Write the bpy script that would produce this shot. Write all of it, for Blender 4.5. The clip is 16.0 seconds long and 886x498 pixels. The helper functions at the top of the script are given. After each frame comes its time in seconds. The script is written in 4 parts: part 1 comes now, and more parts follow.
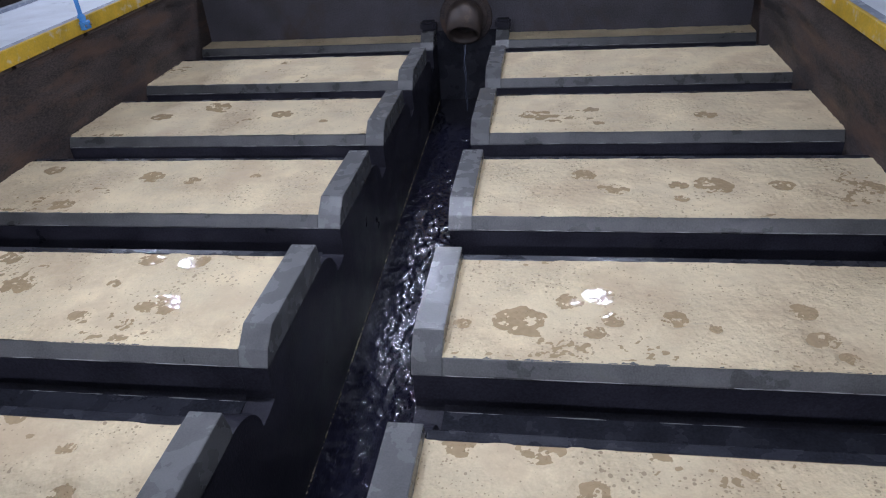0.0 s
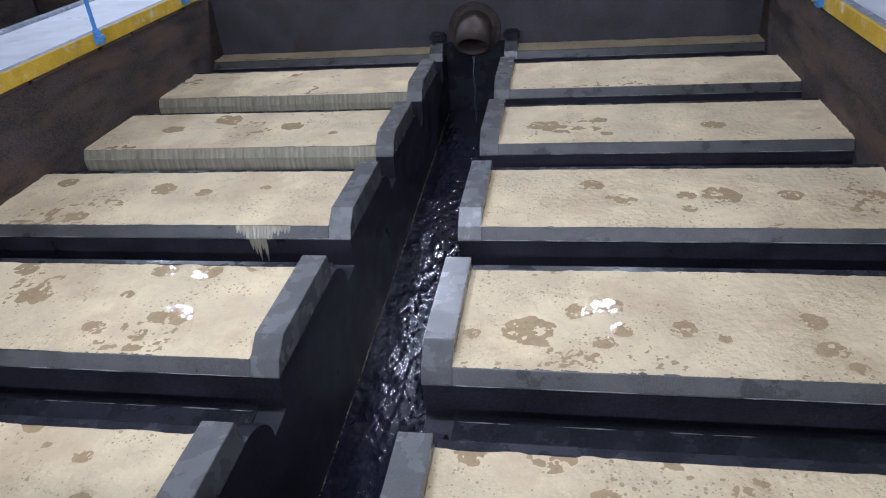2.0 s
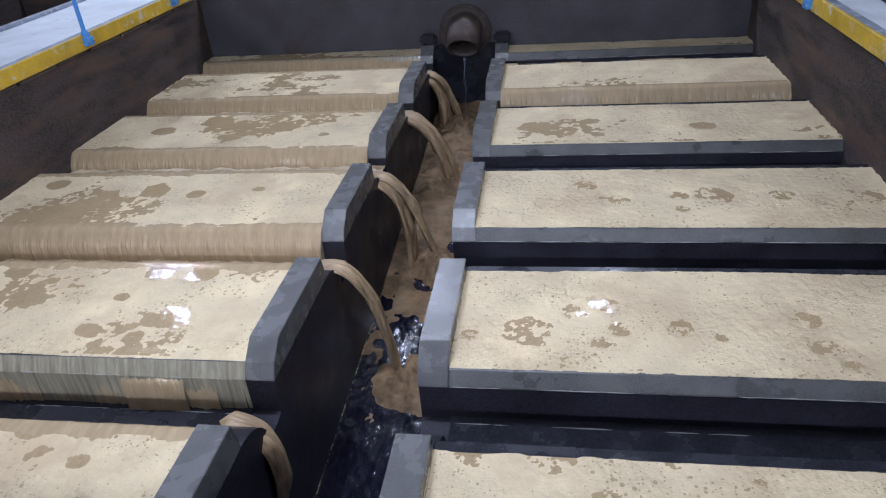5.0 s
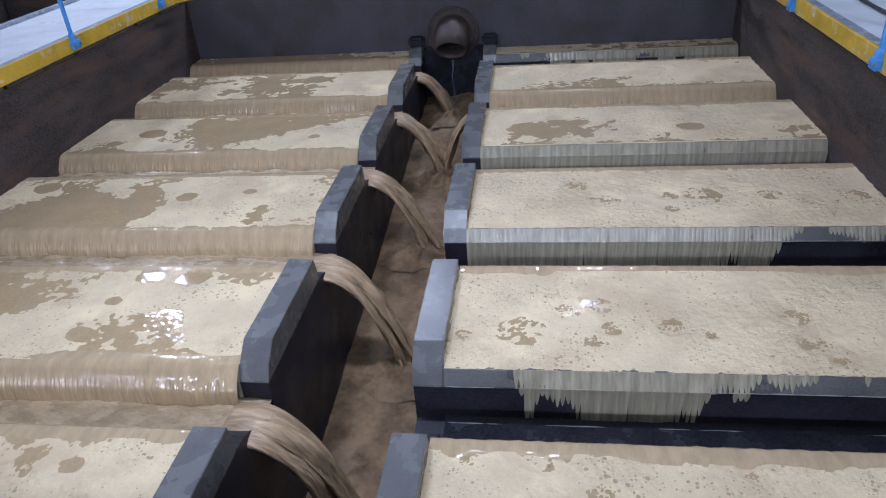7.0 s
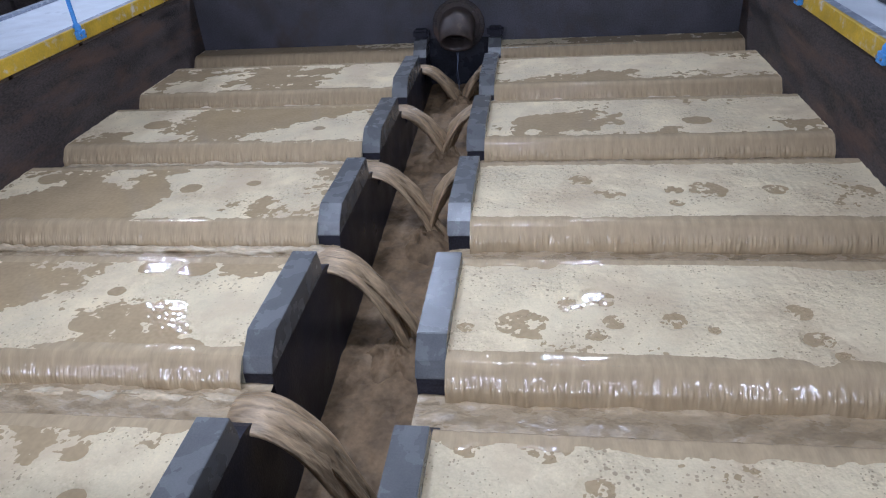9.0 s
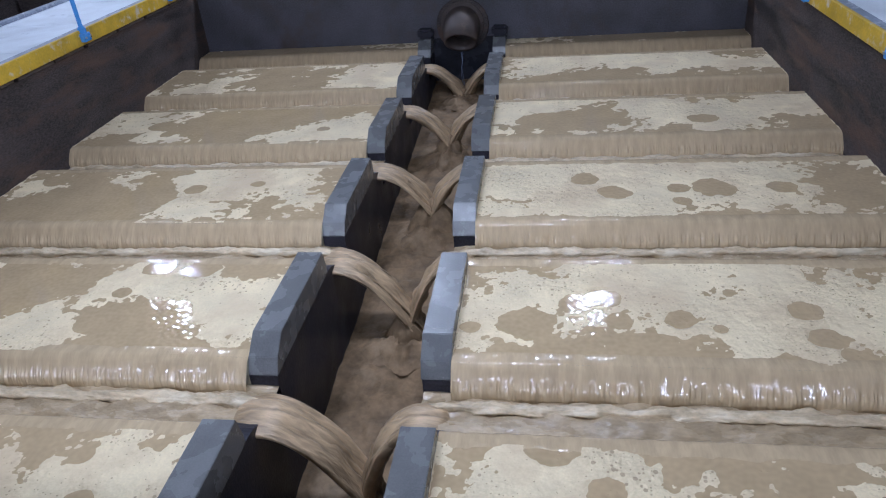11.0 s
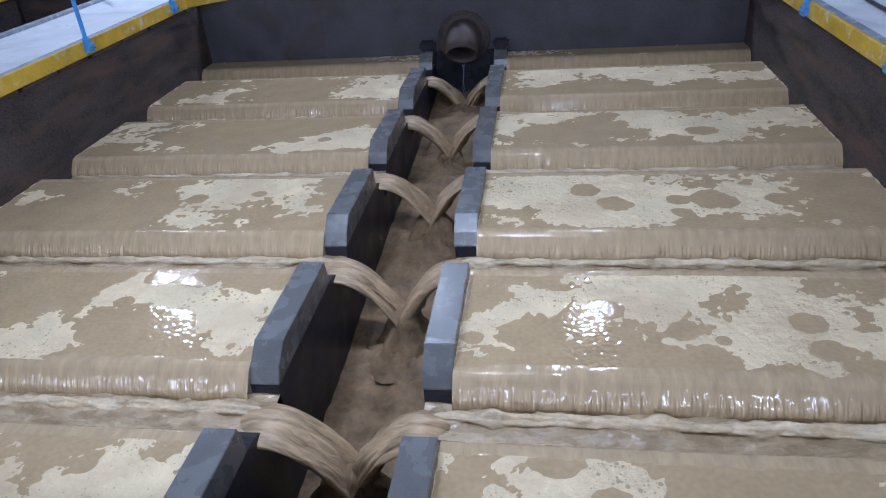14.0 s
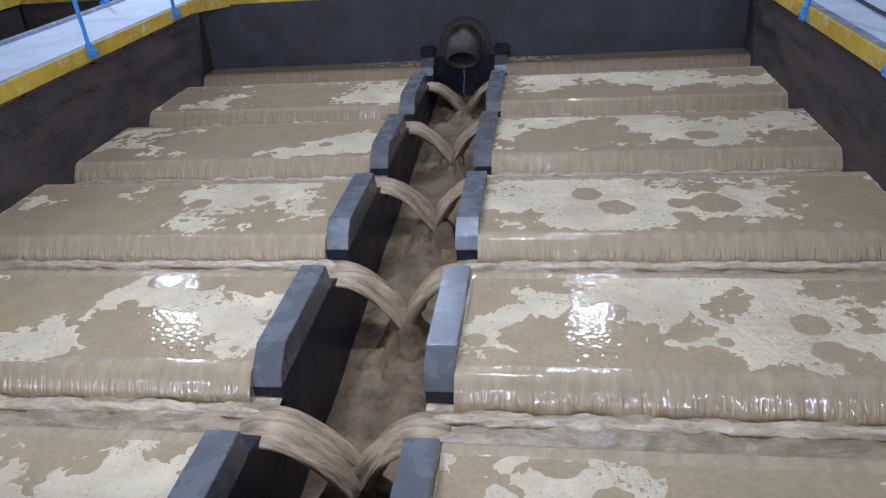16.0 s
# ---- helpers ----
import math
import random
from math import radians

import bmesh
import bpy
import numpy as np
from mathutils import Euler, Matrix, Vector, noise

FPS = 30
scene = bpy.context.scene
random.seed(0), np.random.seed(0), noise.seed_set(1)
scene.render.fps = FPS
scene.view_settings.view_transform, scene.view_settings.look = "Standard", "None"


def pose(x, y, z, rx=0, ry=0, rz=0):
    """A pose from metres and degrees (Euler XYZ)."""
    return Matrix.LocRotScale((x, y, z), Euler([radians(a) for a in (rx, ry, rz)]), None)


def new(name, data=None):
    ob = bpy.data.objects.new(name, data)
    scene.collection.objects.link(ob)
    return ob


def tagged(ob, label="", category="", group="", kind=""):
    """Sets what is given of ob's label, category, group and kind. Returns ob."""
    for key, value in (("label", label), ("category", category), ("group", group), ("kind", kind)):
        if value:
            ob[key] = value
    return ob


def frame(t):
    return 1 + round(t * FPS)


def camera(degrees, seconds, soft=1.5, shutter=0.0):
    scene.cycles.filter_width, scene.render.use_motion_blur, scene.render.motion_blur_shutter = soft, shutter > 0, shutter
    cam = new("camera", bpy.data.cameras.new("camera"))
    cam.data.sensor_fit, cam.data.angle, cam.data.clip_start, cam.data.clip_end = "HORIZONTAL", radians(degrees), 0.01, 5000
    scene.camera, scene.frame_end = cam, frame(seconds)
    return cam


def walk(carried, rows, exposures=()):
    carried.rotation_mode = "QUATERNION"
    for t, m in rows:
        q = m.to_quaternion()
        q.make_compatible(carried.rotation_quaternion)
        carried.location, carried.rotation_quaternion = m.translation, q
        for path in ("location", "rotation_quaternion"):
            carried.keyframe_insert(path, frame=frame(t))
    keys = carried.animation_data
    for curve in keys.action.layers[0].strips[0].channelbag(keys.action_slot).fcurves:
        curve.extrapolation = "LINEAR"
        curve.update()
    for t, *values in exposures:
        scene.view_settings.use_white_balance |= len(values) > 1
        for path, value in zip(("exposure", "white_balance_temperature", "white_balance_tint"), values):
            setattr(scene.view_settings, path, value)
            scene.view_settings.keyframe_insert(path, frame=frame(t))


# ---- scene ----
cam = camera(65.2, 16.0, soft=1.15)
walk(cam, [
    (0, pose(-0.000, 0.000, 2.500, 58.37, 3.86, 7.90)),
    (0.5, pose(0.007, 0.002, 2.513, 58.47, 4.12, 7.81)),
    (1, pose(0.003, 0.002, 2.491, 58.64, 4.39, 8.25)),
    (1.5, pose(0.008, -0.001, 2.505, 58.99, 4.53, 8.32)),
    (2, pose(0.006, -0.024, 2.521, 59.21, 4.41, 8.51)),
    (2.5, pose(0.002, -0.015, 2.520, 58.95, 4.39, 8.44)),
    (3, pose(-0.003, -0.011, 2.507, 58.81, 4.18, 8.08)),
    (3.5, pose(-0.011, -0.020, 2.514, 58.79, 4.23, 7.99)),
    (4, pose(-0.018, -0.026, 2.521, 59.14, 4.15, 8.00)),
    (6.5, pose(-0.058, -0.050, 2.514, 59.34, 4.13, 6.55)),
    (7, pose(-0.064, -0.063, 2.530, 59.39, 3.99, 6.43)),
    (7.5, pose(-0.058, -0.052, 2.513, 59.51, 4.12, 6.59)),
    (8, pose(-0.066, -0.055, 2.514, 59.37, 3.87, 6.55)),
    (8.5, pose(-0.063, -0.061, 2.515, 59.12, 3.83, 6.58)),
    (9, pose(-0.064, -0.062, 2.528, 58.84, 3.83, 6.88)),
    (11.5, pose(-0.065, -0.045, 2.519, 58.84, 4.40, 7.12)),
    (12, pose(-0.069, -0.047, 2.514, 58.97, 4.53, 6.95)),
    (12.5, pose(-0.067, -0.053, 2.525, 58.94, 4.44, 6.89)),
    (13, pose(-0.070, -0.066, 2.535, 59.31, 4.41, 6.97)),
    (13.5, pose(-0.078, -0.067, 2.527, 59.68, 3.99, 7.13)),
    (14, pose(-0.077, -0.065, 2.520, 59.84, 4.08, 7.22)),
    (14.5, pose(-0.073, -0.083, 2.526, 60.31, 4.01, 7.15)),
    (15, pose(-0.070, -0.085, 2.515, 60.36, 4.07, 7.16)),
    (15.5, pose(-0.075, -0.081, 2.507, 60.58, 4.39, 6.98)),
    (16, pose(-0.077, -0.092, 2.512, 60.35, 4.20, 7.24)),
], exposures=[(0.0, -0.12, 5600, 20), (1.5, 0.02, 5600, 19), (3.5, 0.08, 5600, 18), (6.5, 0.03, 5350, 20), (9.0, -0.02, 5250, 18), (16.0, -0.02, 5100, 17)])

# ---- plan (metres) ----
# beds repeat along y every PITCH; row 5 lies nearest, row 0 against the far wall
PITCH, Y_NEAR = 1.5934, 2.2975
WALL_L, WALL_R, WALL_FAR, WALL_NEAR = -4.91, 2.525, 9.60, 0.55
KICK_L, KICK_R = -4.87, 2.48
LEFT_A, LEFT_B, RIGHT_A, RIGHT_B = -1.765, -1.594, -0.744, -0.576
BLOCK_H, FACE_Y, FACE_Z = 0.093, 0.048, -0.092
TROUGH_Z = -0.34
KERB_L, KERB_R, KERB_F = 0.87, 0.815, 0.90


def far_of(row):
    return Y_NEAR + PITCH * (5 - row)


def lip_of(row):
    return far_of(row) - 1.009


# ---- world and lamps ----
world = bpy.data.worlds.new("hall_air")
scene.world = world
world.use_nodes = True
world.node_tree.nodes["Background"].inputs[0].default_value = (0.50, 0.57, 0.95, 1)
world.node_tree.nodes["Background"].inputs[1].default_value = 0.08

# a far row of three and two over the beds, each (x, y, z, watts)
LAMPS = [(0.9, 12.0, 6.0, 140), (-2.6, 11.7, 6.0, 148), (-8.3, 12.0, 6.0, 200),
         (-0.5, 3.3, 4.9, 49), (-2.2, 3.3, 4.9, 49)]
# an added row of unseen linear lamps, high on the wall behind the near walkway
STRIPS, STRIP_Z = (-11.0, -8.0, -5.0, -2.0, 1.0, 4.0, 7.0), 5.0
for lx, ly, lz, power in LAMPS:
    light = bpy.data.lights.new("high_bay_light", "AREA")
    light.shape, light.size, light.energy, light.color = "DISK", 0.5, power, (0.90, 0.95, 1.0)
    if ly < 8:
        light.spread = radians(140)
    ob = new("high_bay_light", light)
    ob.matrix_world = pose(lx, ly, lz - 0.03)

# added light: brightens faces towards the camera and gives the falling sheets glints
light = bpy.data.lights.new("added_strip_light", "AREA")
light.shape, light.size, light.size_y, light.energy, light.color = "RECTANGLE", 20.6, 0.3, 290, (0.80, 0.90, 1.0)
ob = new("added_strip_light", light)
ob.matrix_world = pose(-2.0, -6.80, STRIP_Z, 90)


# ---- materials ----
def material(name, base, rough=0.6, metal=0.0, scale=6.0, spread=0.35, fine=60.0, bump=0.2, stain=None, stain_scale=1.5,
             stain_amount=0.5, stretch=(1, 1, 1), distance=0.01, spec=0.5, rough_spread=0.15, random_tone=0.0, grain=0.4, fine_detail=3):
    m = bpy.data.materials.new(name)
    m.use_nodes = True
    nt = m.node_tree
    n, link = nt.nodes, nt.links.new
    b = n["Principled BSDF"]
    co = n.new("ShaderNodeTexCoord")
    mp = n.new("ShaderNodeMapping")
    mp.inputs["Scale"].default_value = stretch
    link(co.outputs["Object"], mp.inputs["Vector"])
    a = n.new("ShaderNodeTexNoise")
    a.inputs["Scale"].default_value, a.inputs["Detail"].default_value = scale, 5
    link(mp.outputs[0], a.inputs["Vector"])
    f = n.new("ShaderNodeTexNoise")
    f.inputs["Scale"].default_value, f.inputs["Detail"].default_value = fine, fine_detail
    link(mp.outputs[0], f.inputs["Vector"])
    mix = n.new("ShaderNodeMath")
    mix.operation = "MULTIPLY_ADD"
    link(f.outputs["Fac"], mix.inputs[0])
    mix.inputs[1].default_value = grain
    link(a.outputs["Fac"], mix.inputs[2])
    ramp = n.new("ShaderNodeMapRange")
    ramp.inputs["From Min"].default_value, ramp.inputs["From Max"].default_value = 0.2 + 0.5 * grain, 0.8 + 0.5 * grain
    ramp.inputs["To Min"].default_value, ramp.inputs["To Max"].default_value = 1 - spread, 1 + spread
    link(mix.outputs[0], ramp.inputs["Value"])
    col = n.new("ShaderNodeMix")
    col.data_type, col.blend_type = "RGBA", "MULTIPLY"
    col.inputs["Factor"].default_value = 1.0
    col.inputs["A"].default_value = (*base, 1)
    link(ramp.outputs[0], col.inputs["B"])
    out = col.outputs["Result"]
    if stain:
        s = n.new("ShaderNodeTexNoise")
        s.inputs["Scale"].default_value, s.inputs["Detail"].default_value, s.inputs["Roughness"].default_value = stain_scale, 6, 0.65
        link(mp.outputs[0], s.inputs["Vector"])
        r = n.new("ShaderNodeMapRange")
        r.inputs["From Min"].default_value, r.inputs["From Max"].default_value = 0.62 - 0.3 * stain_amount, 0.78 - 0.3 * stain_amount
        link(s.outputs["Fac"], r.inputs["Value"])
        st = n.new("ShaderNodeMix")
        st.data_type = "RGBA"
        link(r.outputs[0], st.inputs["Factor"])
        link(out, st.inputs["A"])
        st.inputs["B"].default_value = (*stain, 1)
        out = st.outputs["Result"]
    if random_tone:
        info = n.new("ShaderNodeObjectInfo")
        rr = n.new("ShaderNodeMapRange")
        rr.inputs["To Min"].default_value, rr.inputs["To Max"].default_value = 1 - random_tone, 1 + random_tone
        link(info.outputs["Random"], rr.inputs["Value"])
        mm = n.new("ShaderNodeMix")
        mm.data_type, mm.blend_type = "RGBA", "MULTIPLY"
        mm.inputs["Factor"].default_value = 1.0
        link(out, mm.inputs["A"])
        link(rr.outputs[0], mm.inputs["B"])
        out = mm.outputs["Result"]
    link(out, b.inputs["Base Color"])
    ro = n.new("ShaderNodeMapRange")
    ro.inputs["From Min"].default_value, ro.inputs["From Max"].default_value = 0.3, 0.7
    ro.inputs["To Min"].default_value, ro.inputs["To Max"].default_value = max(rough - rough_spread, 0.02), min(rough + rough_spread, 1)
    link(a.outputs["Fac"], ro.inputs["Value"])
    link(ro.outputs[0], b.inputs["Roughness"])
    b.inputs["Metallic"].default_value = metal
    b.inputs["Specular IOR Level"].default_value = spec
    bp = n.new("ShaderNodeBump")
    bp.inputs["Strength"].default_value, bp.inputs["Distance"].default_value = bump, distance
    link(mix.outputs[0], bp.inputs["Height"])
    link(bp.outputs[0], b.inputs["Normal"])
    return m


def foam_material():
    m = material("foam", (0.725, 0.60, 0.375), 0.7, scale=2.2, spread=0.20, fine=85, grain=0.4, bump=0.6, distance=0.004,
                 stain=(0.60, 0.47, 0.29), stain_scale=1.6, stain_amount=0.5)
    nt = m.node_tree
    n, link = nt.nodes, nt.links.new
    b = n["Principled BSDF"]
    before = b.inputs["Base Color"].links[0].from_socket
    co = n.new("ShaderNodeTexCoord")
    # open bubbles: small dark pits of two sizes, crowded in patches
    def pits(scale, small, large, share):
        v = n.new("ShaderNodeTexVoronoi")
        v.inputs["Scale"].default_value = scale
        link(co.outputs["Object"], v.inputs["Vector"])
        where = n.new("ShaderNodeTexNoise")
        where.inputs["Scale"].default_value = 2.6
        link(co.outputs["Object"], where.inputs["Vector"])
        size = n.new("ShaderNodeMapRange")
        size.inputs["From Min"].default_value, size.inputs["From Max"].default_value = 0.35, 0.7
        size.inputs["To Min"].default_value, size.inputs["To Max"].default_value = small, large
        link(where.outputs["Fac"], size.inputs["Value"])
        less = n.new("ShaderNodeMath")
        less.operation = "LESS_THAN"
        link(v.outputs["Distance"], less.inputs[0])
        link(size.outputs[0], less.inputs[1])
        pick = n.new("ShaderNodeSeparateColor")
        link(v.outputs["Color"], pick.inputs[0])
        some = n.new("ShaderNodeMath")
        some.operation = "GREATER_THAN"
        some.inputs[1].default_value = share
        link(pick.outputs[0], some.inputs[0])
        out = n.new("ShaderNodeMath")
        out.operation = "MULTIPLY"
        link(less.outputs[0], out.inputs[0])
        link(some.outputs[0], out.inputs[1])
        return out
    # bubbly zones: crowded cells with darker walls
    cells = n.new("ShaderNodeTexVoronoi")
    cells.inputs["Scale"].default_value = 48
    link(co.outputs["Object"], cells.inputs["Vector"])
    zone = n.new("ShaderNodeTexNoise")
    zone.inputs["Scale"].default_value, zone.inputs["Detail"].default_value = 1.3, 6
    link(co.outputs["Object"], zone.inputs["Vector"])
    zr = n.new("ShaderNodeMapRange")
    zr.inputs["From Min"].default_value, zr.inputs["From Max"].default_value = 0.44, 0.66
    zr.inputs["To Min"].default_value, zr.inputs["To Max"].default_value = 0.0, 0.36
    link(zone.outputs["Fac"], zr.inputs["Value"])
    cr = n.new("ShaderNodeMapRange")
    cr.inputs["From Min"].default_value, cr.inputs["From Max"].default_value = 0.25, 0.75
    link(cells.outputs["Distance"], cr.inputs["Value"])
    dark = n.new("ShaderNodeMath")
    dark.operation = "MULTIPLY"
    link(zr.outputs[0], dark.inputs[0])
    link(cr.outputs[0], dark.inputs[1])
    mott = n.new("ShaderNodeMix")
    mott.data_type = "RGBA"
    link(dark.outputs[0], mott.inputs["Factor"])
    link(before, mott.inputs["A"])
    mott.inputs["B"].default_value = (0.43, 0.33, 0.19, 1)
    before = mott.outputs["Result"]
    both = n.new("ShaderNodeMath")
    both.operation = "MAXIMUM"
    link(pits(23, 0.10, 0.30, 0.62).outputs[0], both.inputs[0])
    link(pits(52, 0.06, 0.38, 0.66).outputs[0], both.inputs[1])
    half = n.new("ShaderNodeMath")
    half.operation = "MULTIPLY"
    half.inputs[1].default_value = 0.8
    link(both.outputs[0], half.inputs[0])
    c = n.new("ShaderNodeMix")
    c.data_type = "RGBA"
    link(half.outputs[0], c.inputs["Factor"])
    link(before, c.inputs["A"])
    c.inputs["B"].default_value = (0.36, 0.26, 0.15, 1)
    link(c.outputs["Result"], b.inputs["Base Color"])
    # lumps a few centimetres wide, stronger in some zones, and the pits pressed into them
    lump = n.new("ShaderNodeTexNoise")
    lump.inputs["Scale"].default_value, lump.inputs["Detail"].default_value = 20, 4
    link(co.outputs["Object"], lump.inputs["Vector"])
    rough_zone = n.new("ShaderNodeMapRange")
    rough_zone.inputs["From Min"].default_value, rough_zone.inputs["From Max"].default_value = 0.36, 0.68
    rough_zone.inputs["To Min"].default_value, rough_zone.inputs["To Max"].default_value = 0.15, 1.8
    link(zone.outputs["Fac"], rough_zone.inputs["Value"])
    high = n.new("ShaderNodeMath")
    high.operation = "MULTIPLY"
    link(lump.outputs["Fac"], high.inputs[0])
    link(rough_zone.outputs[0], high.inputs[1])
    deep = n.new("ShaderNodeMath")
    deep.operation = "MULTIPLY_ADD"
    deep.inputs[1].default_value = -0.35
    link(both.outputs[0], deep.inputs[0])
    link(high.outputs[0], deep.inputs[2])
    relief = n.new("ShaderNodeBump")
    relief.inputs["Strength"].default_value, relief.inputs["Distance"].default_value = 1.0, 0.019
    link(deep.outputs[0], relief.inputs["Height"])
    link(b.inputs["Normal"].links[0].from_socket, relief.inputs["Normal"])
    link(relief.outputs[0], b.inputs["Normal"])
    return m


def film_material():
    # a thin running sheet: streaks of silty water with clear gaps between
    m = material("thin_overflow_water", (0.49, 0.445, 0.315), 0.2, scale=5, spread=0.25, fine=40, bump=0.3, stretch=(4, 1, 0.35),
                 distance=0.004, rough_spread=0.08)
    nt = m.node_tree
    n, link = nt.nodes, nt.links.new
    co = n.new("ShaderNodeTexCoord")
    mp = n.new("ShaderNodeMapping")
    mp.inputs["Scale"].default_value = (26, 6, 1.6)
    link(co.outputs["Object"], mp.inputs["Vector"])
    s = n.new("ShaderNodeTexNoise")
    s.inputs["Scale"].default_value, s.inputs["Detail"].default_value = 1.0, 3
    link(mp.outputs[0], s.inputs["Vector"])
    r = n.new("ShaderNodeMapRange")
    r.inputs["From Min"].default_value, r.inputs["From Max"].default_value = 0.32, 0.62
    r.inputs["To Min"].default_value, r.inputs["To Max"].default_value = 0.50, 0.84
    link(s.outputs["Fac"], r.inputs["Value"])
    link(r.outputs[0], n["Principled BSDF"].inputs["Alpha"])
    return m


COPING = material("coping_concrete", (0.133, 0.133, 0.131), 0.27, scale=7, spread=0.22, fine=110, grain=0.7, bump=0.3, distance=0.004,
                  rough_spread=0.06, random_tone=0.1)
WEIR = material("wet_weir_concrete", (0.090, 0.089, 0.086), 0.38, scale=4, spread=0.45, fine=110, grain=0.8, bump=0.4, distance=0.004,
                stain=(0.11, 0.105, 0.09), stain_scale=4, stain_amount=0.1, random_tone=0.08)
# dark coat on the concrete, with shade of the recessed faces put into it
SLIME_SHADE = material("slimed_shaded_concrete", (0.028, 0.027, 0.036), 0.42, scale=3, spread=0.55, fine=70, grain=0.8, spec=0.2, bump=0.4, distance=0.006,
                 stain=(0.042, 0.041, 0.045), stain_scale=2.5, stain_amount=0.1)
# glossier near-copy of the slimed concrete; shade on low surfaces is in its colour
WET_SHADE = material("shaded_wet_concrete", (0.026, 0.027, 0.034), 0.25, scale=4, spread=0.5, fine=70, grain=0.8, spec=0.3, bump=0.4, distance=0.005)
TANK = material("stained_tank_concrete", (0.052, 0.040, 0.036), 0.75, scale=4, spread=0.9, fine=75, grain=1.1, bump=0.7, distance=0.008,
                stain=(0.105, 0.062, 0.042), stain_scale=2.4, stain_amount=0.4, stretch=(0.35, 0.35, 1.5))
TANK_END = material("blue_grey_tank_concrete", (0.063, 0.060, 0.071), 0.65, scale=3, spread=0.5, fine=75, grain=1.1, bump=0.6, distance=0.008,
                    stain=(0.055, 0.040, 0.036), stain_scale=1.6, stain_amount=0.3, stretch=(0.9, 1, 0.8))
FOAM = foam_material()
SILT = material("silty_water", (0.435, 0.322, 0.182), 0.022, scale=4.0, spread=0.12, fine=34, grain=0.6, bump=0.30, distance=0.008, rough_spread=0.008, fine_detail=0)
NAPPE = material("falling_silty_water", (0.47, 0.356, 0.212), 0.04, scale=5, spread=0.18, fine=22, bump=0.4, stretch=(3.8, 1, 0.35),
                 distance=0.008, rough_spread=0.012)
FILM = film_material()
JET = material("jetting_silty_water", (0.43, 0.305, 0.175), 0.36, scale=6, spread=0.6, fine=18, grain=0.6, bump=0.9, stretch=(0.6, 3.6, 0.6),
               distance=0.02, rough_spread=0.1)
# the deep channel's shade is put into this brown, darker than the beds' water
CHURN_SHADE = material("shaded_churning_water", (0.225, 0.150, 0.082), 0.6, spec=0.15, scale=5, spread=0.6, fine=26, bump=0.9, distance=0.02,
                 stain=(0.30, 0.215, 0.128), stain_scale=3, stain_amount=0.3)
FROTH = material("frothy_silty_water", (0.43, 0.325, 0.195), 0.28, spec=0.5, scale=7, spread=0.25, fine=34, grain=0.7, bump=0.8, stretch=(0.8, 1.4, 1.4), distance=0.012,
                 stain=(0.60, 0.48, 0.31), stain_scale=6, stain_amount=0.12)
CREST = material("pale_foam_crest", (0.53, 0.42, 0.268), 0.4, spec=0.4, scale=9, spread=0.35, fine=40, grain=0.7, bump=0.8, stretch=(0.7, 1.4, 1.4), distance=0.010,
                 stain=(0.70, 0.60, 0.43), stain_scale=7, stain_amount=0.35)
DARKWATER = material("dark_channel_water", (0.010, 0.010, 0.020), 0.07, spec=0.8, scale=7, spread=0.3, fine=26, bump=0.6, distance=0.02, rough_spread=0.03)
YELLOW = material("worn_yellow_paint", (0.64, 0.42, 0.03), 0.5, scale=5, spread=0.3, fine=50, bump=0.15, distance=0.003,
                  stain=(0.66, 0.60, 0.50), stain_scale=9, stain_amount=0.22)
BLUE = material("blue_rail_paint", (0.10, 0.33, 0.78), 0.4, scale=20, spread=0.15, fine=90, bump=0.1, distance=0.002)
DECK = material("pale_deck_sheet", (0.84, 0.88, 0.93), 0.5, scale=3, spread=0.12, fine=70, bump=0.2, distance=0.004,
                stain=(0.5, 0.53, 0.58), stain_scale=2, stain_amount=0.1)
LEDGE = material("grey_ledge_concrete", (0.14, 0.115, 0.10), 0.7, scale=8, spread=0.3, fine=80, bump=0.4, distance=0.005)
PIPE = material("rusted_pipe", (0.065, 0.048, 0.040), 0.65, scale=7, spread=0.4, fine=60, bump=0.5, distance=0.006,
                stain=(0.15, 0.115, 0.08), stain_scale=4, stain_amount=0.25)
# colour of the lip's lime and of the glint painted at the trough's foot
LIME_GLINT = material("lime_and_glint", (0.34, 0.34, 0.32), 0.5, scale=20, spread=0.3, fine=120, bump=0.3, distance=0.002)
HALL = material("hall_plaster", (0.42, 0.44, 0.47), 0.8, scale=1, spread=0.12, fine=20, bump=0.2)
ROOF = material("hall_roof_sheet", (0.30, 0.31, 0.33), 0.6, scale=1, spread=0.15, fine=15, bump=0.2)
STEEL = material("lamp_housing_steel", (0.5, 0.5, 0.52), 0.35, metal=0.9, scale=10, spread=0.1, fine=60, bump=0.1)
EDGE = material("scuffed_grey_edge", (0.30, 0.33, 0.40), 0.5, scale=6, spread=0.4, fine=60, bump=0.2, distance=0.004,
                stain=(0.72, 0.74, 0.78), stain_scale=9, stain_amount=0.3)
BLACK = material("black_cable", (0.02, 0.02, 0.022), 0.5, scale=20, spread=0.2, fine=80, bump=0.1)
GLOW = bpy.data.materials.new("lamp_diffuser")
GLOW.use_nodes = True
GLOW.node_tree.nodes["Principled BSDF"].inputs["Emission Color"].default_value = (1, 0.98, 0.96, 1)
GLOW.node_tree.nodes["Principled BSDF"].inputs["Emission Strength"].default_value = 25.0


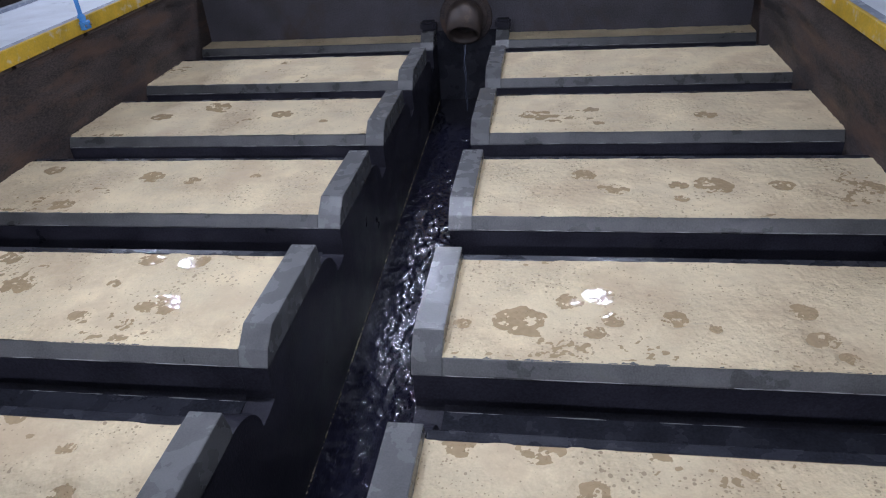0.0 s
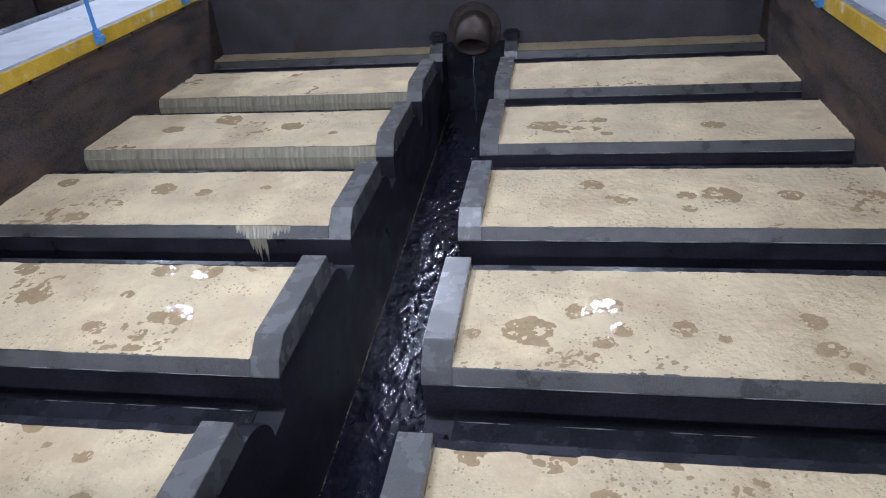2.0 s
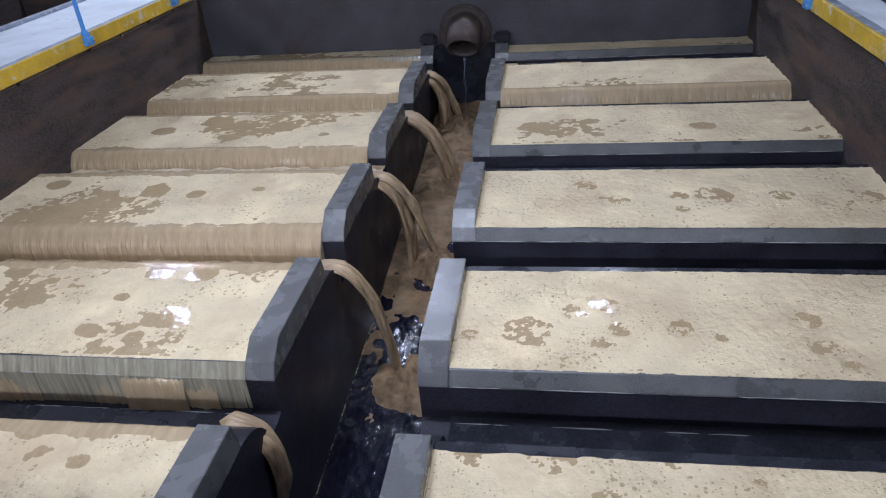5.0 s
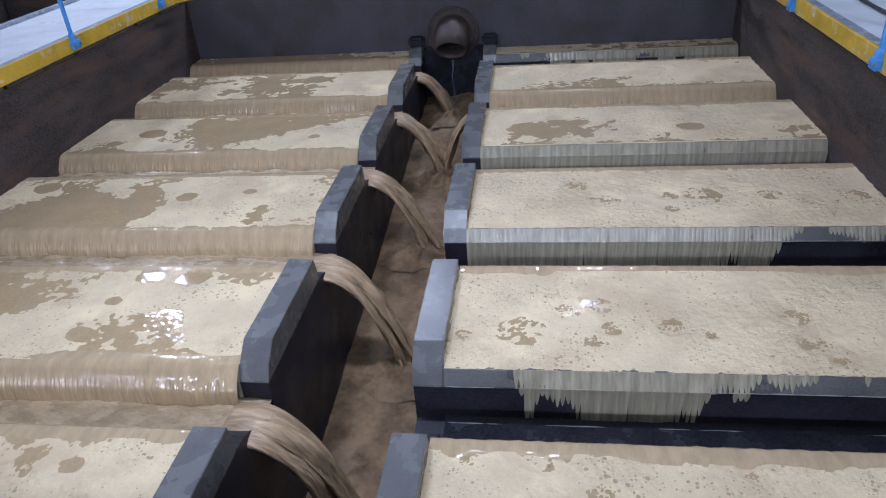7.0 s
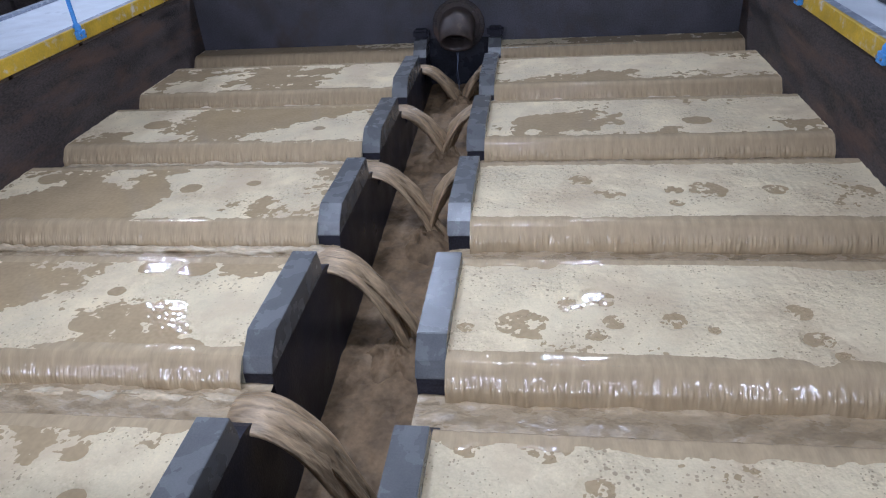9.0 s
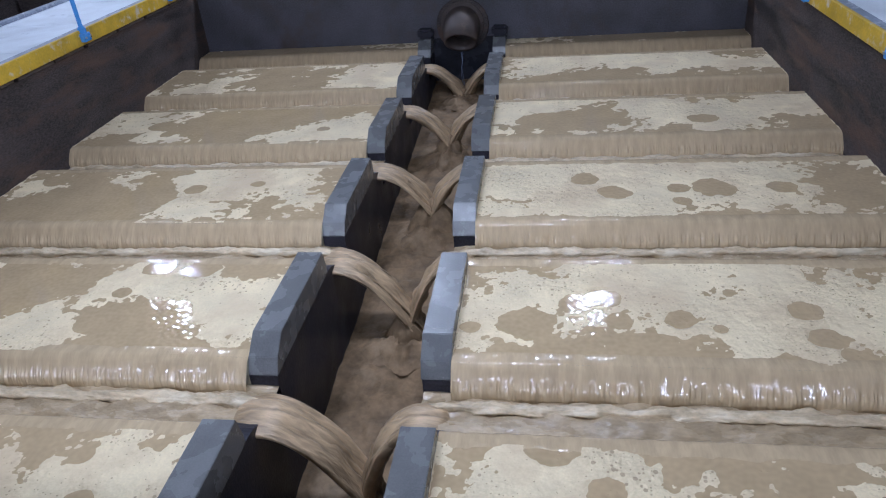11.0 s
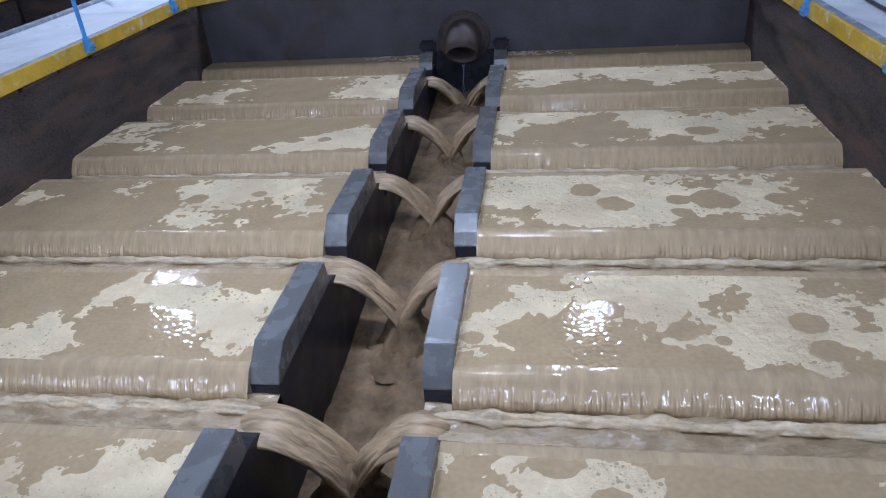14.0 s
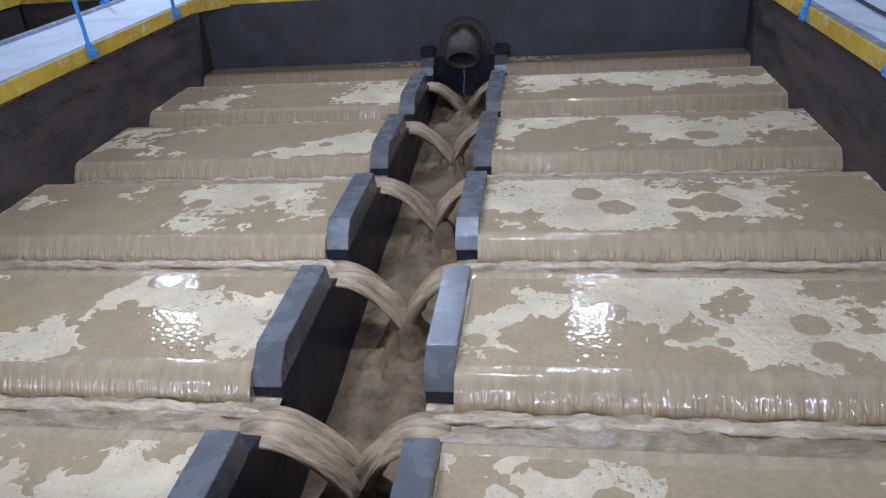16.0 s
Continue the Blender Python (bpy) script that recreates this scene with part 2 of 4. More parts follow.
# ---- mesh helpers ----
def part(name, bm, mat, parent=None, label="", smooth=False):
    me = bpy.data.meshes.new(name)
    bmesh.ops.recalc_face_normals(bm, faces=bm.faces)
    bm.to_mesh(me)
    bm.free()
    if smooth:
        me.polygons.foreach_set("use_smooth", [True] * len(me.polygons))
    me.materials.append(mat)
    ob = new(name, me)
    if parent:
        ob.parent = parent
    if label:
        ob["label"] = label
    return ob


def sheet(name, xs, ys, zs, mat, parent=None, label=""):
    """A smooth grid surface; zs[j, i] over xs[i], ys[j] (2D arrays are taken as they are)."""
    X, Y = (xs, ys) if np.ndim(xs) == 2 else np.meshgrid(xs, ys)
    h, w = X.shape
    v = np.stack([X, Y, zs], -1).reshape(-1, 3)
    j, i = np.meshgrid(np.arange(h - 1), np.arange(w - 1), indexing="ij")
    a = (j * w + i).ravel()
    f = np.stack([a, a + 1, a + w + 1, a + w], 1)
    me = bpy.data.meshes.new(name)
    me.from_pydata(v.tolist(), [], f.tolist())
    me.polygons.foreach_set("use_smooth", [True] * len(me.polygons))
    me.materials.append(mat)
    ob = new(name, me)
    if parent:
        ob.parent = parent
    if label:
        ob["label"] = label
    return ob


def prism(bm, profile, axis, a, b):
    """Extrudes a profile: axis x takes (y, z) pairs, axis y takes (x, z), axis z takes (x, y)."""
    def at(p, k):
        return {"x": (k, p[0], p[1]), "y": (p[0], k, p[1]), "z": (p[0], p[1], k)}[axis]
    one = [bm.verts.new(at(p, a)) for p in profile]
    two = [bm.verts.new(at(p, b)) for p in profile]
    n = len(profile)
    for i in range(n):
        bm.faces.new((one[i], one[(i + 1) % n], two[(i + 1) % n], two[i]))
    bm.faces.new(one[::-1])
    bm.faces.new(two)
    return bm


def box(bm, x0, x1, y0, y1, z0, z1):
    return prism(bm, [(x0, y0), (x1, y0), (x1, y1), (x0, y1)], "z", z0, z1)


def worn(bm, width=0.008, segments=2):
    bmesh.ops.recalc_face_normals(bm, faces=bm.faces)
    sharp = [e for e in bm.edges if len(e.link_faces) == 2 and e.calc_face_angle() > 0.3]
    bmesh.ops.bevel(bm, geom=sharp, offset=width, segments=segments, affect="EDGES", clamp_overlap=True)
    return bm


def tube(bm, points, radius, sides=12, caps=True):
    rings = []
    for k, p in enumerate(points):
        p = Vector(p)
        d = (Vector(points[min(k + 1, len(points) - 1)]) - Vector(points[max(k - 1, 0)])).normalized()
        u = d.orthogonal().normalized()
        if abs(d.z) < 0.999:
            u = d.cross(Vector((0, 0, 1))).normalized()
        w = d.cross(u)
        r = radius[k] if isinstance(radius, (list, tuple)) else radius
        rings.append([bm.verts.new(p + (u * math.cos(a) + w * math.sin(a)) * r) for a in (2 * math.pi * s / sides for s in range(sides))])
    for A, B in zip(rings, rings[1:]):
        for s in range(sides):
            bm.faces.new((A[s], A[(s + 1) % sides], B[(s + 1) % sides], B[s]))
    if caps:
        bm.faces.new(rings[0][::-1])
        bm.faces.new(rings[-1])
    return bm


def lattice(x, y, seed):
    """Smooth value noise in -1..1."""
    xi, yi = np.floor(x).astype(np.int64), np.floor(y).astype(np.int64)
    u, v = x - xi, y - yi
    u, v = u * u * (3 - 2 * u), v * v * (3 - 2 * v)

    def h(a, b):
        k = (a * 374761393 + b * 668265263 + seed * 974634777) & 0x7FFFFFFF
        k = ((k ^ (k >> 13)) * 1274126177) & 0x7FFFFFFF
        return ((k ^ (k >> 16)) & 0xFFFF) / 32767.5 - 1
    return (h(xi, yi) * (1 - u) + h(xi + 1, yi) * u) * (1 - v) + (h(xi, yi + 1) * (1 - u) + h(xi + 1, yi + 1) * u) * v


def fbm(x, y, seed, octaves=4):
    return sum(lattice(x * 2 ** o, y * 2 ** o, seed + o) * 0.55 ** o for o in range(octaves))


# ---- the hall ----
def hall():
    def wall(name, *b):
        tagged(part(name, box(bmesh.new(), *b), HALL), "plain grey plastered hall wall round the filter tanks", "wall", kind="structure")
    wall("wall_west", -15.3, -15, -7, 20, -2, 7)
    wall("wall_east", 10, 10.3, -7, 20, -2, 7)
    wall("wall_north", -15.3, 10.3, 20, 20.3, -2, 7)
    wall("wall_south", -15.3, 10.3, -7.3, -7, -2, 7)
    tagged(part("ceiling", box(bmesh.new(), -15.3, 10.3, -7.3, 20.3, 7, 7.2), ROOF), "grey sheet roof of the filter hall", "ceiling", kind="structure")
    tagged(part("floor", box(bmesh.new(), -15.3, 10.3, -7.3, 20.3, -2.2, -2.0), SLIME_SHADE), "dark concrete floor under the filter tanks", "floor", kind="structure")


def lamp(x, y, z):
    top = tagged(new("high_bay_lamp"), "round steel high bay lamp with a glowing diffuser", "lamp", "hall lamps")
    top.location = (x, y, z)
    part("housing", tube(bmesh.new(), [(0, 0, 0), (0, 0, 0.06), (0, 0, 0.28), (0, 0, 0.40)], [0.31, 0.31, 0.16, 0.10], 24), STEEL, top)
    part("diffuser", tube(bmesh.new(), [(0, 0, -0.006), (0, 0, 0.02)], 0.28, 24), GLOW, top, "glowing white diffuser")
    part("hanger", tube(bmesh.new(), [(0, 0, 0.40), (0, 0, 7.0 - z)], 0.015, 8), STEEL, top)


hall()
for lx, ly, lz, power in LAMPS:
    lamp(lx, ly, lz)


def added_strip_lamp(x, z):
    top = tagged(new("added_strip_lamp"), "long glowing strip lamp in a steel tray, added unseen on the hall wall", "lamp", "strip lamps")
    top.location = (x, -6.99, z)
    part("tray", worn(box(bmesh.new(), -1.4, 1.4, 0, 0.14, -0.20, 0.20), 0.01, 1), STEEL, top)
    part("diffuser", box(bmesh.new(), -1.34, 1.34, 0.142, 0.17, -0.16, 0.16), GLOW, top, "glowing white diffuser")


for lx in STRIPS:
    added_strip_lamp(lx, STRIP_Z)


# ---- the tank ----
def tank():
    def slab(name, label, mat, *b):
        return tagged(part(name, box(bmesh.new(), *b), mat), label, "tank wall", kind="structure")

    slab("tank_wall_left", "rust-stained dark concrete side wall of the filter tank", TANK, WALL_L - 0.2, WALL_L, WALL_NEAR - 0.3, WALL_FAR + 0.3, -2, KERB_L - 0.045)
    slab("tank_wall_right", "rust-stained dark concrete side wall of the filter tank", TANK, WALL_R, WALL_R + 0.2, WALL_NEAR - 0.3, WALL_FAR + 0.3, -2, KERB_R - 0.004)
    slab("tank_wall_far", "dark stained concrete end wall behind the outlet pipe", TANK_END, WALL_L, WALL_R, WALL_FAR, WALL_FAR + 0.3, -2, KERB_F - 0.004)
    slab("tank_wall_near", "dark stained concrete end wall under the near walkway", TANK, WALL_L, WALL_R, WALL_NEAR - 0.3, WALL_NEAR, -2, 0.80)
    # worn mortar ledge with gaps under the left kick board
    ledge = tagged(new("ledge"), "broken mortar ledge under the yellow kick board", "ledge", kind="structure")
    random.seed(4)
    y = WALL_NEAR
    while y < WALL_FAR - 0.1:
        n = random.uniform(0.42, 0.62)
        bm = box(bmesh.new(), WALL_L - 0.2, WALL_L + random.uniform(0.0, 0.012), y, min(y + n, WALL_FAR), KERB_L - 0.045, KERB_L - 0.006)
        part("mortar_strip", worn(bm, 0.008, 1), LEDGE, ledge)
        y += n + random.uniform(0.02, 0.07)
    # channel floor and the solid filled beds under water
    slab("channel_floor", "black wet floor of the wash-out channel", SLIME_SHADE, LEFT_B - 0.1, RIGHT_A + 0.1, WALL_NEAR, WALL_FAR + 2.6, -2.0, -1.62)
    # thin slab in the shade-dark colour, laid over the end wall below the pipe
    slab("channel_end", "black slab over the end wall under the outlet pipe", WET_SHADE, LEFT_B + 0.002, RIGHT_A - 0.002, WALL_FAR - 0.02, WALL_FAR - 0.001, -1.62, 0.06)
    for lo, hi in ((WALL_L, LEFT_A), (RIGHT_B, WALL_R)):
        slab("near_trough_floor", "wet trough floor at the near wall, shade in its black colour", WET_SHADE, lo, hi, WALL_NEAR, lip_of(5) - 0.09, -0.9, TROUGH_Z)
    slab("end_block", "solid concrete mass behind the far tank wall", TANK, WALL_L, WALL_R, WALL_FAR + 0.3, WALL_FAR + 2.8, -2, 0.60)


def kick_board(name, x0, x1, y0, y1, z):
    bm = worn(box(bmesh.new(), x0, x1, y0, y1, z, z + 0.155), 0.006, 1)
    return tagged(part(name, bm, YELLOW), "worn yellow kick board along the walkway edge", "kick board", "kick boards")


def deck(name, x0, x1, y0, y1, z):
    slab = tagged(new(name), "pale walkway deck with a raised grey edge angle", "walkway", kind="structure")
    long_y = (y1 - y0) > (x1 - x0)
    lo, hi = (y0, y1) if long_y else (x0, x1)
    n = max(1, round((hi - lo) / 1.2))
    for k in range(n):
        a, b = lo + (hi - lo) * k / n + 0.003, lo + (hi - lo) * (k + 1) / n - 0.003
        bm = box(bmesh.new(), x0, x1, a, b, z - 0.05, z) if long_y else box(bmesh.new(), a, b, y0, y1, z - 0.05, z)
        part("deck_plate", worn(bm, 0.005, 1), DECK, slab)
    for e in (0, 1):
        if long_y:
            xe = x0 if e == 0 else x1 - 0.09
            bm = box(bmesh.new(), xe, xe + 0.09, y0, y1, z + 0.002, z + 0.04)
        else:
            ye = y0 if e == 0 else y1 - 0.05
            bm = box(bmesh.new(), x0, x1, ye, ye + 0.05, z + 0.002, z + 0.03)
        part("edge_angle", worn(bm, 0.004, 1), EDGE, slab, "grey scuffed edge angle")
    return slab


def rail_post(x, y, z, inward):
    top = tagged(new("handrail_post"), "blue painted handrail post bolted to the kick board", "handrail post", "handrail posts")
    top.location = (x, y, z)
    part("post", tube(bmesh.new(), [(0, 0, -0.02), (0, 0, 1.1)], 0.022, 12), BLUE, top)
    part("foot", tube(bmesh.new(), [(0, 0, -0.05), (0, 0, 0.075), (0, 0, 0.10)], [0.042, 0.042, 0.026], 14), BLUE, top)
    bracket = part("bracket", worn(box(bmesh.new(), -0.045, 0.045, -0.06, 0.06, -0.055, 0.03), 0.006, 1), BLUE, top)
    for s in (-1, 1):
        part("bolt", tube(bmesh.new(), [(inward * 0.045, s * 0.04, -0.012), (inward * 0.058, s * 0.04, -0.012)], 0.011, 6), STEEL, bracket)


def walkways():
    kick_board("kick_board", KICK_L - 0.03, KICK_L + 0.004, 0.2, WALL_FAR - 0.42, KERB_L)
    kick_board("kick_board", KICK_R - 0.004, KICK_R + 0.03, 0.2, WALL_FAR - 0.42, KERB_R)
    kick_board("kick_board", KICK_L + 0.42, KICK_R - 0.42, WALL_FAR - 0.004, WALL_FAR + 0.03, KERB_F)
    # mitred corners
    for sx, wx, kz in ((1, KICK_L, KERB_L), (-1, KICK_R, KERB_R)):
        bm = bmesh.new()
        a, b = Vector((wx, WALL_FAR - 0.42)), Vector((wx + sx * 0.42, WALL_FAR))
        n = Vector((-sx, 1)).normalized() * 0.03
        prism(bm, [tuple(a), tuple(b), tuple(b + n), tuple(a + n)], "z", kz + 0.01, kz + 0.165)
        tagged(part("kick_board", bm, YELLOW), "worn yellow kick board across the tank corner", "kick board", "kick boards")
    deck("walkway_left", KICK_L - 1.45, KICK_L - 0.03, 0.2, WALL_FAR + 1.3, KERB_L + 0.11)
    deck("walkway_right", KICK_R + 0.03, KICK_R + 1.5, 0.2, WALL_FAR + 1.3, KERB_R + 0.11)
    deck("walkway_far", KICK_L - 0.03, KICK_R + 0.03, WALL_FAR + 0.03, WALL_FAR + 1.3, KERB_F + 0.11)
    deck("walkway_near", KICK_L - 1.45, KICK_R + 1.5, -1.3, 0.2, 0.95)
    for y in (2.87, 4.84, 6.81, 8.78):
        rail_post(KICK_L + 0.01, y, KERB_L + 0.09, 1)
    for y in (1.4, 3.39, 5.39, 7.38, 9.36):
        rail_post(KICK_R - 0.01, y, KERB_R + 0.07, -1)
    for x in (-3.4, -1.4, 0.6):
        rail_post(x, WALL_FAR + 0.0, KERB_F + 0.10, 0)
    # the neighbouring tank across the left walkway
    kick_board("kick_board", KICK_L - 3.9, KICK_L - 3.86, 0.2, 14, 0.86)
    deck("walkway_neighbour", KICK_L - 5.3, KICK_L - 3.9, 0.2, 14, 0.97)
    tagged(part("neighbour_tank_wall", box(bmesh.new(), KICK_L - 4.1, KICK_L - 3.91, 0.2, 14, -2, 0.85), TANK), "dark wall of the neighbouring filter tank", "tank wall", kind="structure")
    tagged(part("neighbour_tank_wall", box(bmesh.new(), KICK_L - 1.45, KICK_L - 1.25, 0.2, 10.9, -2, 0.92), TANK), "dark wall of the neighbouring filter tank", "tank wall", kind="structure")
    kick_board("kick_board", KICK_L - 3.86, KICK_L - 1.45, 11.0, 11.04, 0.86)
    tagged(part("neighbour_tank_wall", box(bmesh.new(), KICK_L - 3.9, KICK_L - 1.25, 11.0, 11.3, -2, 0.85), TANK), "dark wall of the neighbouring filter tank", "tank wall", kind="structure")
    rail_post(KICK_L - 3.86, 9.0, 0.95, 1)
    rail_post(KICK_L - 1.46, 9.6, 1.02, -1)
    cable = [(KICK_R + 0.55 + 0.03 * math.sin(k * 0.7), 0.4 + k * 0.4, KERB_R + 0.135) for k in range(24)]
    tagged(part("cable", tube(bmesh.new(), cable, 0.018, 8), BLACK, smooth=True), "black cable lying along the pale deck", "cable")


tank()
walkways()


# ---- weirs, troughs and channel walls ----
def sides():
    return (("L", WALL_L, LEFT_A), ("R", RIGHT_B, WALL_R))


def weir(row, x0, x1):
    """The concrete lip at the near side of a bed, and the rim at its far side."""
    y, f = lip_of(row), far_of(row)
    top = tagged(new("overflow_weir"), "dark wet concrete overflow weir with a sloping lip", "weir", "overflow weirs")
    bm = prism(bmesh.new(), [(y + 0.14, -0.9), (y + 0.14, -0.03), (y + 0.05, -0.008), (y, -0.002), (y - FACE_Y, FACE_Z), (y - FACE_Y, FACE_Z - 0.01), (y + 0.02, FACE_Z - 0.01), (y + 0.02, -0.9)], "x", x0, x1)
    part("lip", worn(bm, 0.006, 1), WEIR, top, "bevelled concrete lip")
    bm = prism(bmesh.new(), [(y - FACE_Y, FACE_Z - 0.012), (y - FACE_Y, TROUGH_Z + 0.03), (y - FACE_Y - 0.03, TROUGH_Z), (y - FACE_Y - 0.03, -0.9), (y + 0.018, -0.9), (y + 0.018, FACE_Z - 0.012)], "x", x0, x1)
    part("trough_face", bm, SLIME_SHADE, top, "dark wet face inside the trough, part of it painted shade")
    # pale lime crust on the lip's edge, painted wet glint along the trough's foot
    random.seed(row * 3 + (x0 > -1))
    for name, yy, zz, r0, gap in (("lime_and_glint", y - FACE_Y, FACE_Z, 0.0034, 0.2), ("lime_and_glint", y - FACE_Y - 0.03, TROUGH_Z + 0.003, 0.0036, 0.25)):
        x = x0 + 0.02
        while x < x1 - 0.2:
            n = random.uniform(0.15, 0.6)
            k = max(4, int(n / 0.05))
            if random.random() > gap:
                pts = [(min(x + n * i / k, x1), yy + random.uniform(-0.001, 0.001), zz + random.uniform(-0.0015, 0.0015)) for i in range(k + 1)]
                part(name, tube(bmesh.new(), pts, [r0 * random.uniform(0.3, 1.3) * (0.3 if i in (0, k) else 1) for i in range(k + 1)], 6), LIME_GLINT, top, "pale line, lime on the lip and painted glint at the foot")
            x += n + random.uniform(0.0, 0.25)
    if row > 0:
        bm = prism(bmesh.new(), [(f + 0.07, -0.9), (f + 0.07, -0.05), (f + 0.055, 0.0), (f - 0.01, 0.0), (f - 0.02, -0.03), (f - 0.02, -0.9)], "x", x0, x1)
        part("rim", worn(bm, 0.006, 1), WET_SHADE, top, "low concrete rim behind the bed")
        # the trough floor between this rim and the next weir
        g = f + PITCH - 1.057
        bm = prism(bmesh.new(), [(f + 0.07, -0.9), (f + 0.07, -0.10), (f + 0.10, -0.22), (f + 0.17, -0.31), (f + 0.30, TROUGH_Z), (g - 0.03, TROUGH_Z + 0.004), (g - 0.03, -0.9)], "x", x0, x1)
        part("trough_floor", bm, WET_SHADE, top, "wet rounded trough floor with shade in its black colour")


def divider(row, a, b, face):
    """The raised wall between a bed and the channel: a bevelled coping on a black wall; face is the channel side."""
    f = far_of(row)
    end = min(f, WALL_FAR - 0.004)
    top = tagged(new("channel_wall"), "raised concrete channel wall with a bevelled coping", "channel wall", "channel walls")
    lo, hi = (a, b + 0.006) if face > 0 else (a - 0.006, b)
    if row > 0:
        prof = [(f + 0.03, -0.10), (f + 0.03, -0.03), (f, BLOCK_H)]
    else:
        prof = [(end, -0.10), (end, BLOCK_H)]
        pier = box(bmesh.new(), lo - 0.02, hi + 0.02, end - 0.17, end, BLOCK_H + 0.002, 0.22)
        part("pier", worn(pier, 0.03, 2), SLIME_SHADE, top, "dark rounded pier against the end wall")
    prof += [(f - 0.881, BLOCK_H), (f - 1.009, 0.0), (f - 1.057, FACE_Z), (f - 1.057, -0.10)]
    bm = prism(bmesh.new(), prof, "x", lo, hi)
    part("coping", worn(bm, 0.010, 2), COPING, top, "grey bevelled concrete coping")
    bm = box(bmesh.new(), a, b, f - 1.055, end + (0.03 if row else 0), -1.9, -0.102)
    part("wall_body", bm, SLIME_SHADE, top, "black slimed wall face with some shade in its colour")
    if row > 0:
        g = f + PITCH - 1.057
        bm = prism(bmesh.new(), [(f + 0.03, -1.9)] + [(f + 0.03 + 0.31 * math.sin(k * math.pi / 16), -0.10 - 0.255 * (1 - math.cos(k * math.pi / 16))) for k in range(9)] + [(g - 0.10, -0.352), (g - 0.02, TROUGH_Z), (g + 0.002, TROUGH_Z + 0.01), (g + 0.002, -1.9)], "x", a, b)
        part("trough_outlet", bm, SLIME_SHADE, top, "rounded black trough outlet")


for row in range(6):
    for side, x0, x1 in sides():
        weir(row, x0, x1)
    divider(row, LEFT_A, LEFT_B, 1)
    divider(row, RIGHT_A, RIGHT_B, -1)


def outlet_pipe():
    cx = (LEFT_B + RIGHT_A) / 2
    top = tagged(new("outlet_pipe"), "rusted pipe elbow dripping from the far wall into the channel", "pipe")
    top.location = (cx, WALL_FAR, 0.25)
    flange = tube(bmesh.new(), [(0, -0.004, 0), (0, -0.05, 0)], 0.295, 32)
    part("flange", worn(flange, 0.006, 1), PIPE, top)
    path = [(0, -0.04, 0), (0, -0.14, -0.005), (0, -0.24, -0.03), (0, -0.33, -0.09), (0, -0.40, -0.16)]
    outer = tube(bmesh.new(), path, [0.24, 0.24, 0.238, 0.232, 0.222], 32, caps=False)
    inner = [(0, y - 0.001, z) for _, y, z in path]
    tube(outer, inner, [0.205, 0.205, 0.203, 0.198, 0.19], 32, caps=False)
    ends = [e for e in outer.edges if e.is_boundary and (e.verts[0].co.y + e.verts[1].co.y) / 2 < -0.2]
    bmesh.ops.bridge_loops(outer, edges=ends)
    part("elbow", outer, PIPE, top, smooth=True)
    for k in range(10):
        a = 2 * math.pi * k / 10
        part("bolt", tube(bmesh.new(), [(0.268 * math.cos(a), -0.05, 0.268 * math.sin(a)), (0.268 * math.cos(a), -0.075, 0.268 * math.sin(a))], 0.016, 6), PIPE, top)
    drip = tagged(new("dripping_water"), "thin thread of water falling from the pipe", "water", kind="stuff")
    random.seed(8)
    for k in range(2):
        pts = [(cx + 0.02 + 0.012 * (k - 1) + 0.012 * math.sin(j * 1.7 + k), WALL_FAR - 0.46 - 0.02 * j ** 0.5, -0.02 - 0.1 * j) for j in range(10)]
        part("water_thread", tube(bmesh.new(), pts, [0.004 - 0.0002 * j for j in range(10)], 6), CLEAR, drip, smooth=True)
    patch = part("mortar_collar", worn(tube(bmesh.new(), [(0, -0.002, -0.02), (0, -0.03, -0.02)], 0.36, 22), 0.01, 1), TANK, top)


CLEAR = material("falling_clear_water", (0.22, 0.25, 0.34), 0.1, scale=10, spread=0.1, fine=60, bump=0.3)
outlet_pipe()


# ---- water, foam and what moves ----
FOAM_Z, FOAM_A = -0.004, 0.014
MOVES = []  # (thing, rows)


def smooth(a):
    a = min(max(a, 0.0), 1.0)
    return a * a * (3 - 2 * a)


def curve(points, u):
    pts = sorted(points)
    return float(np.interp(u, [p[0] for p in pts], [p[1] for p in pts]))


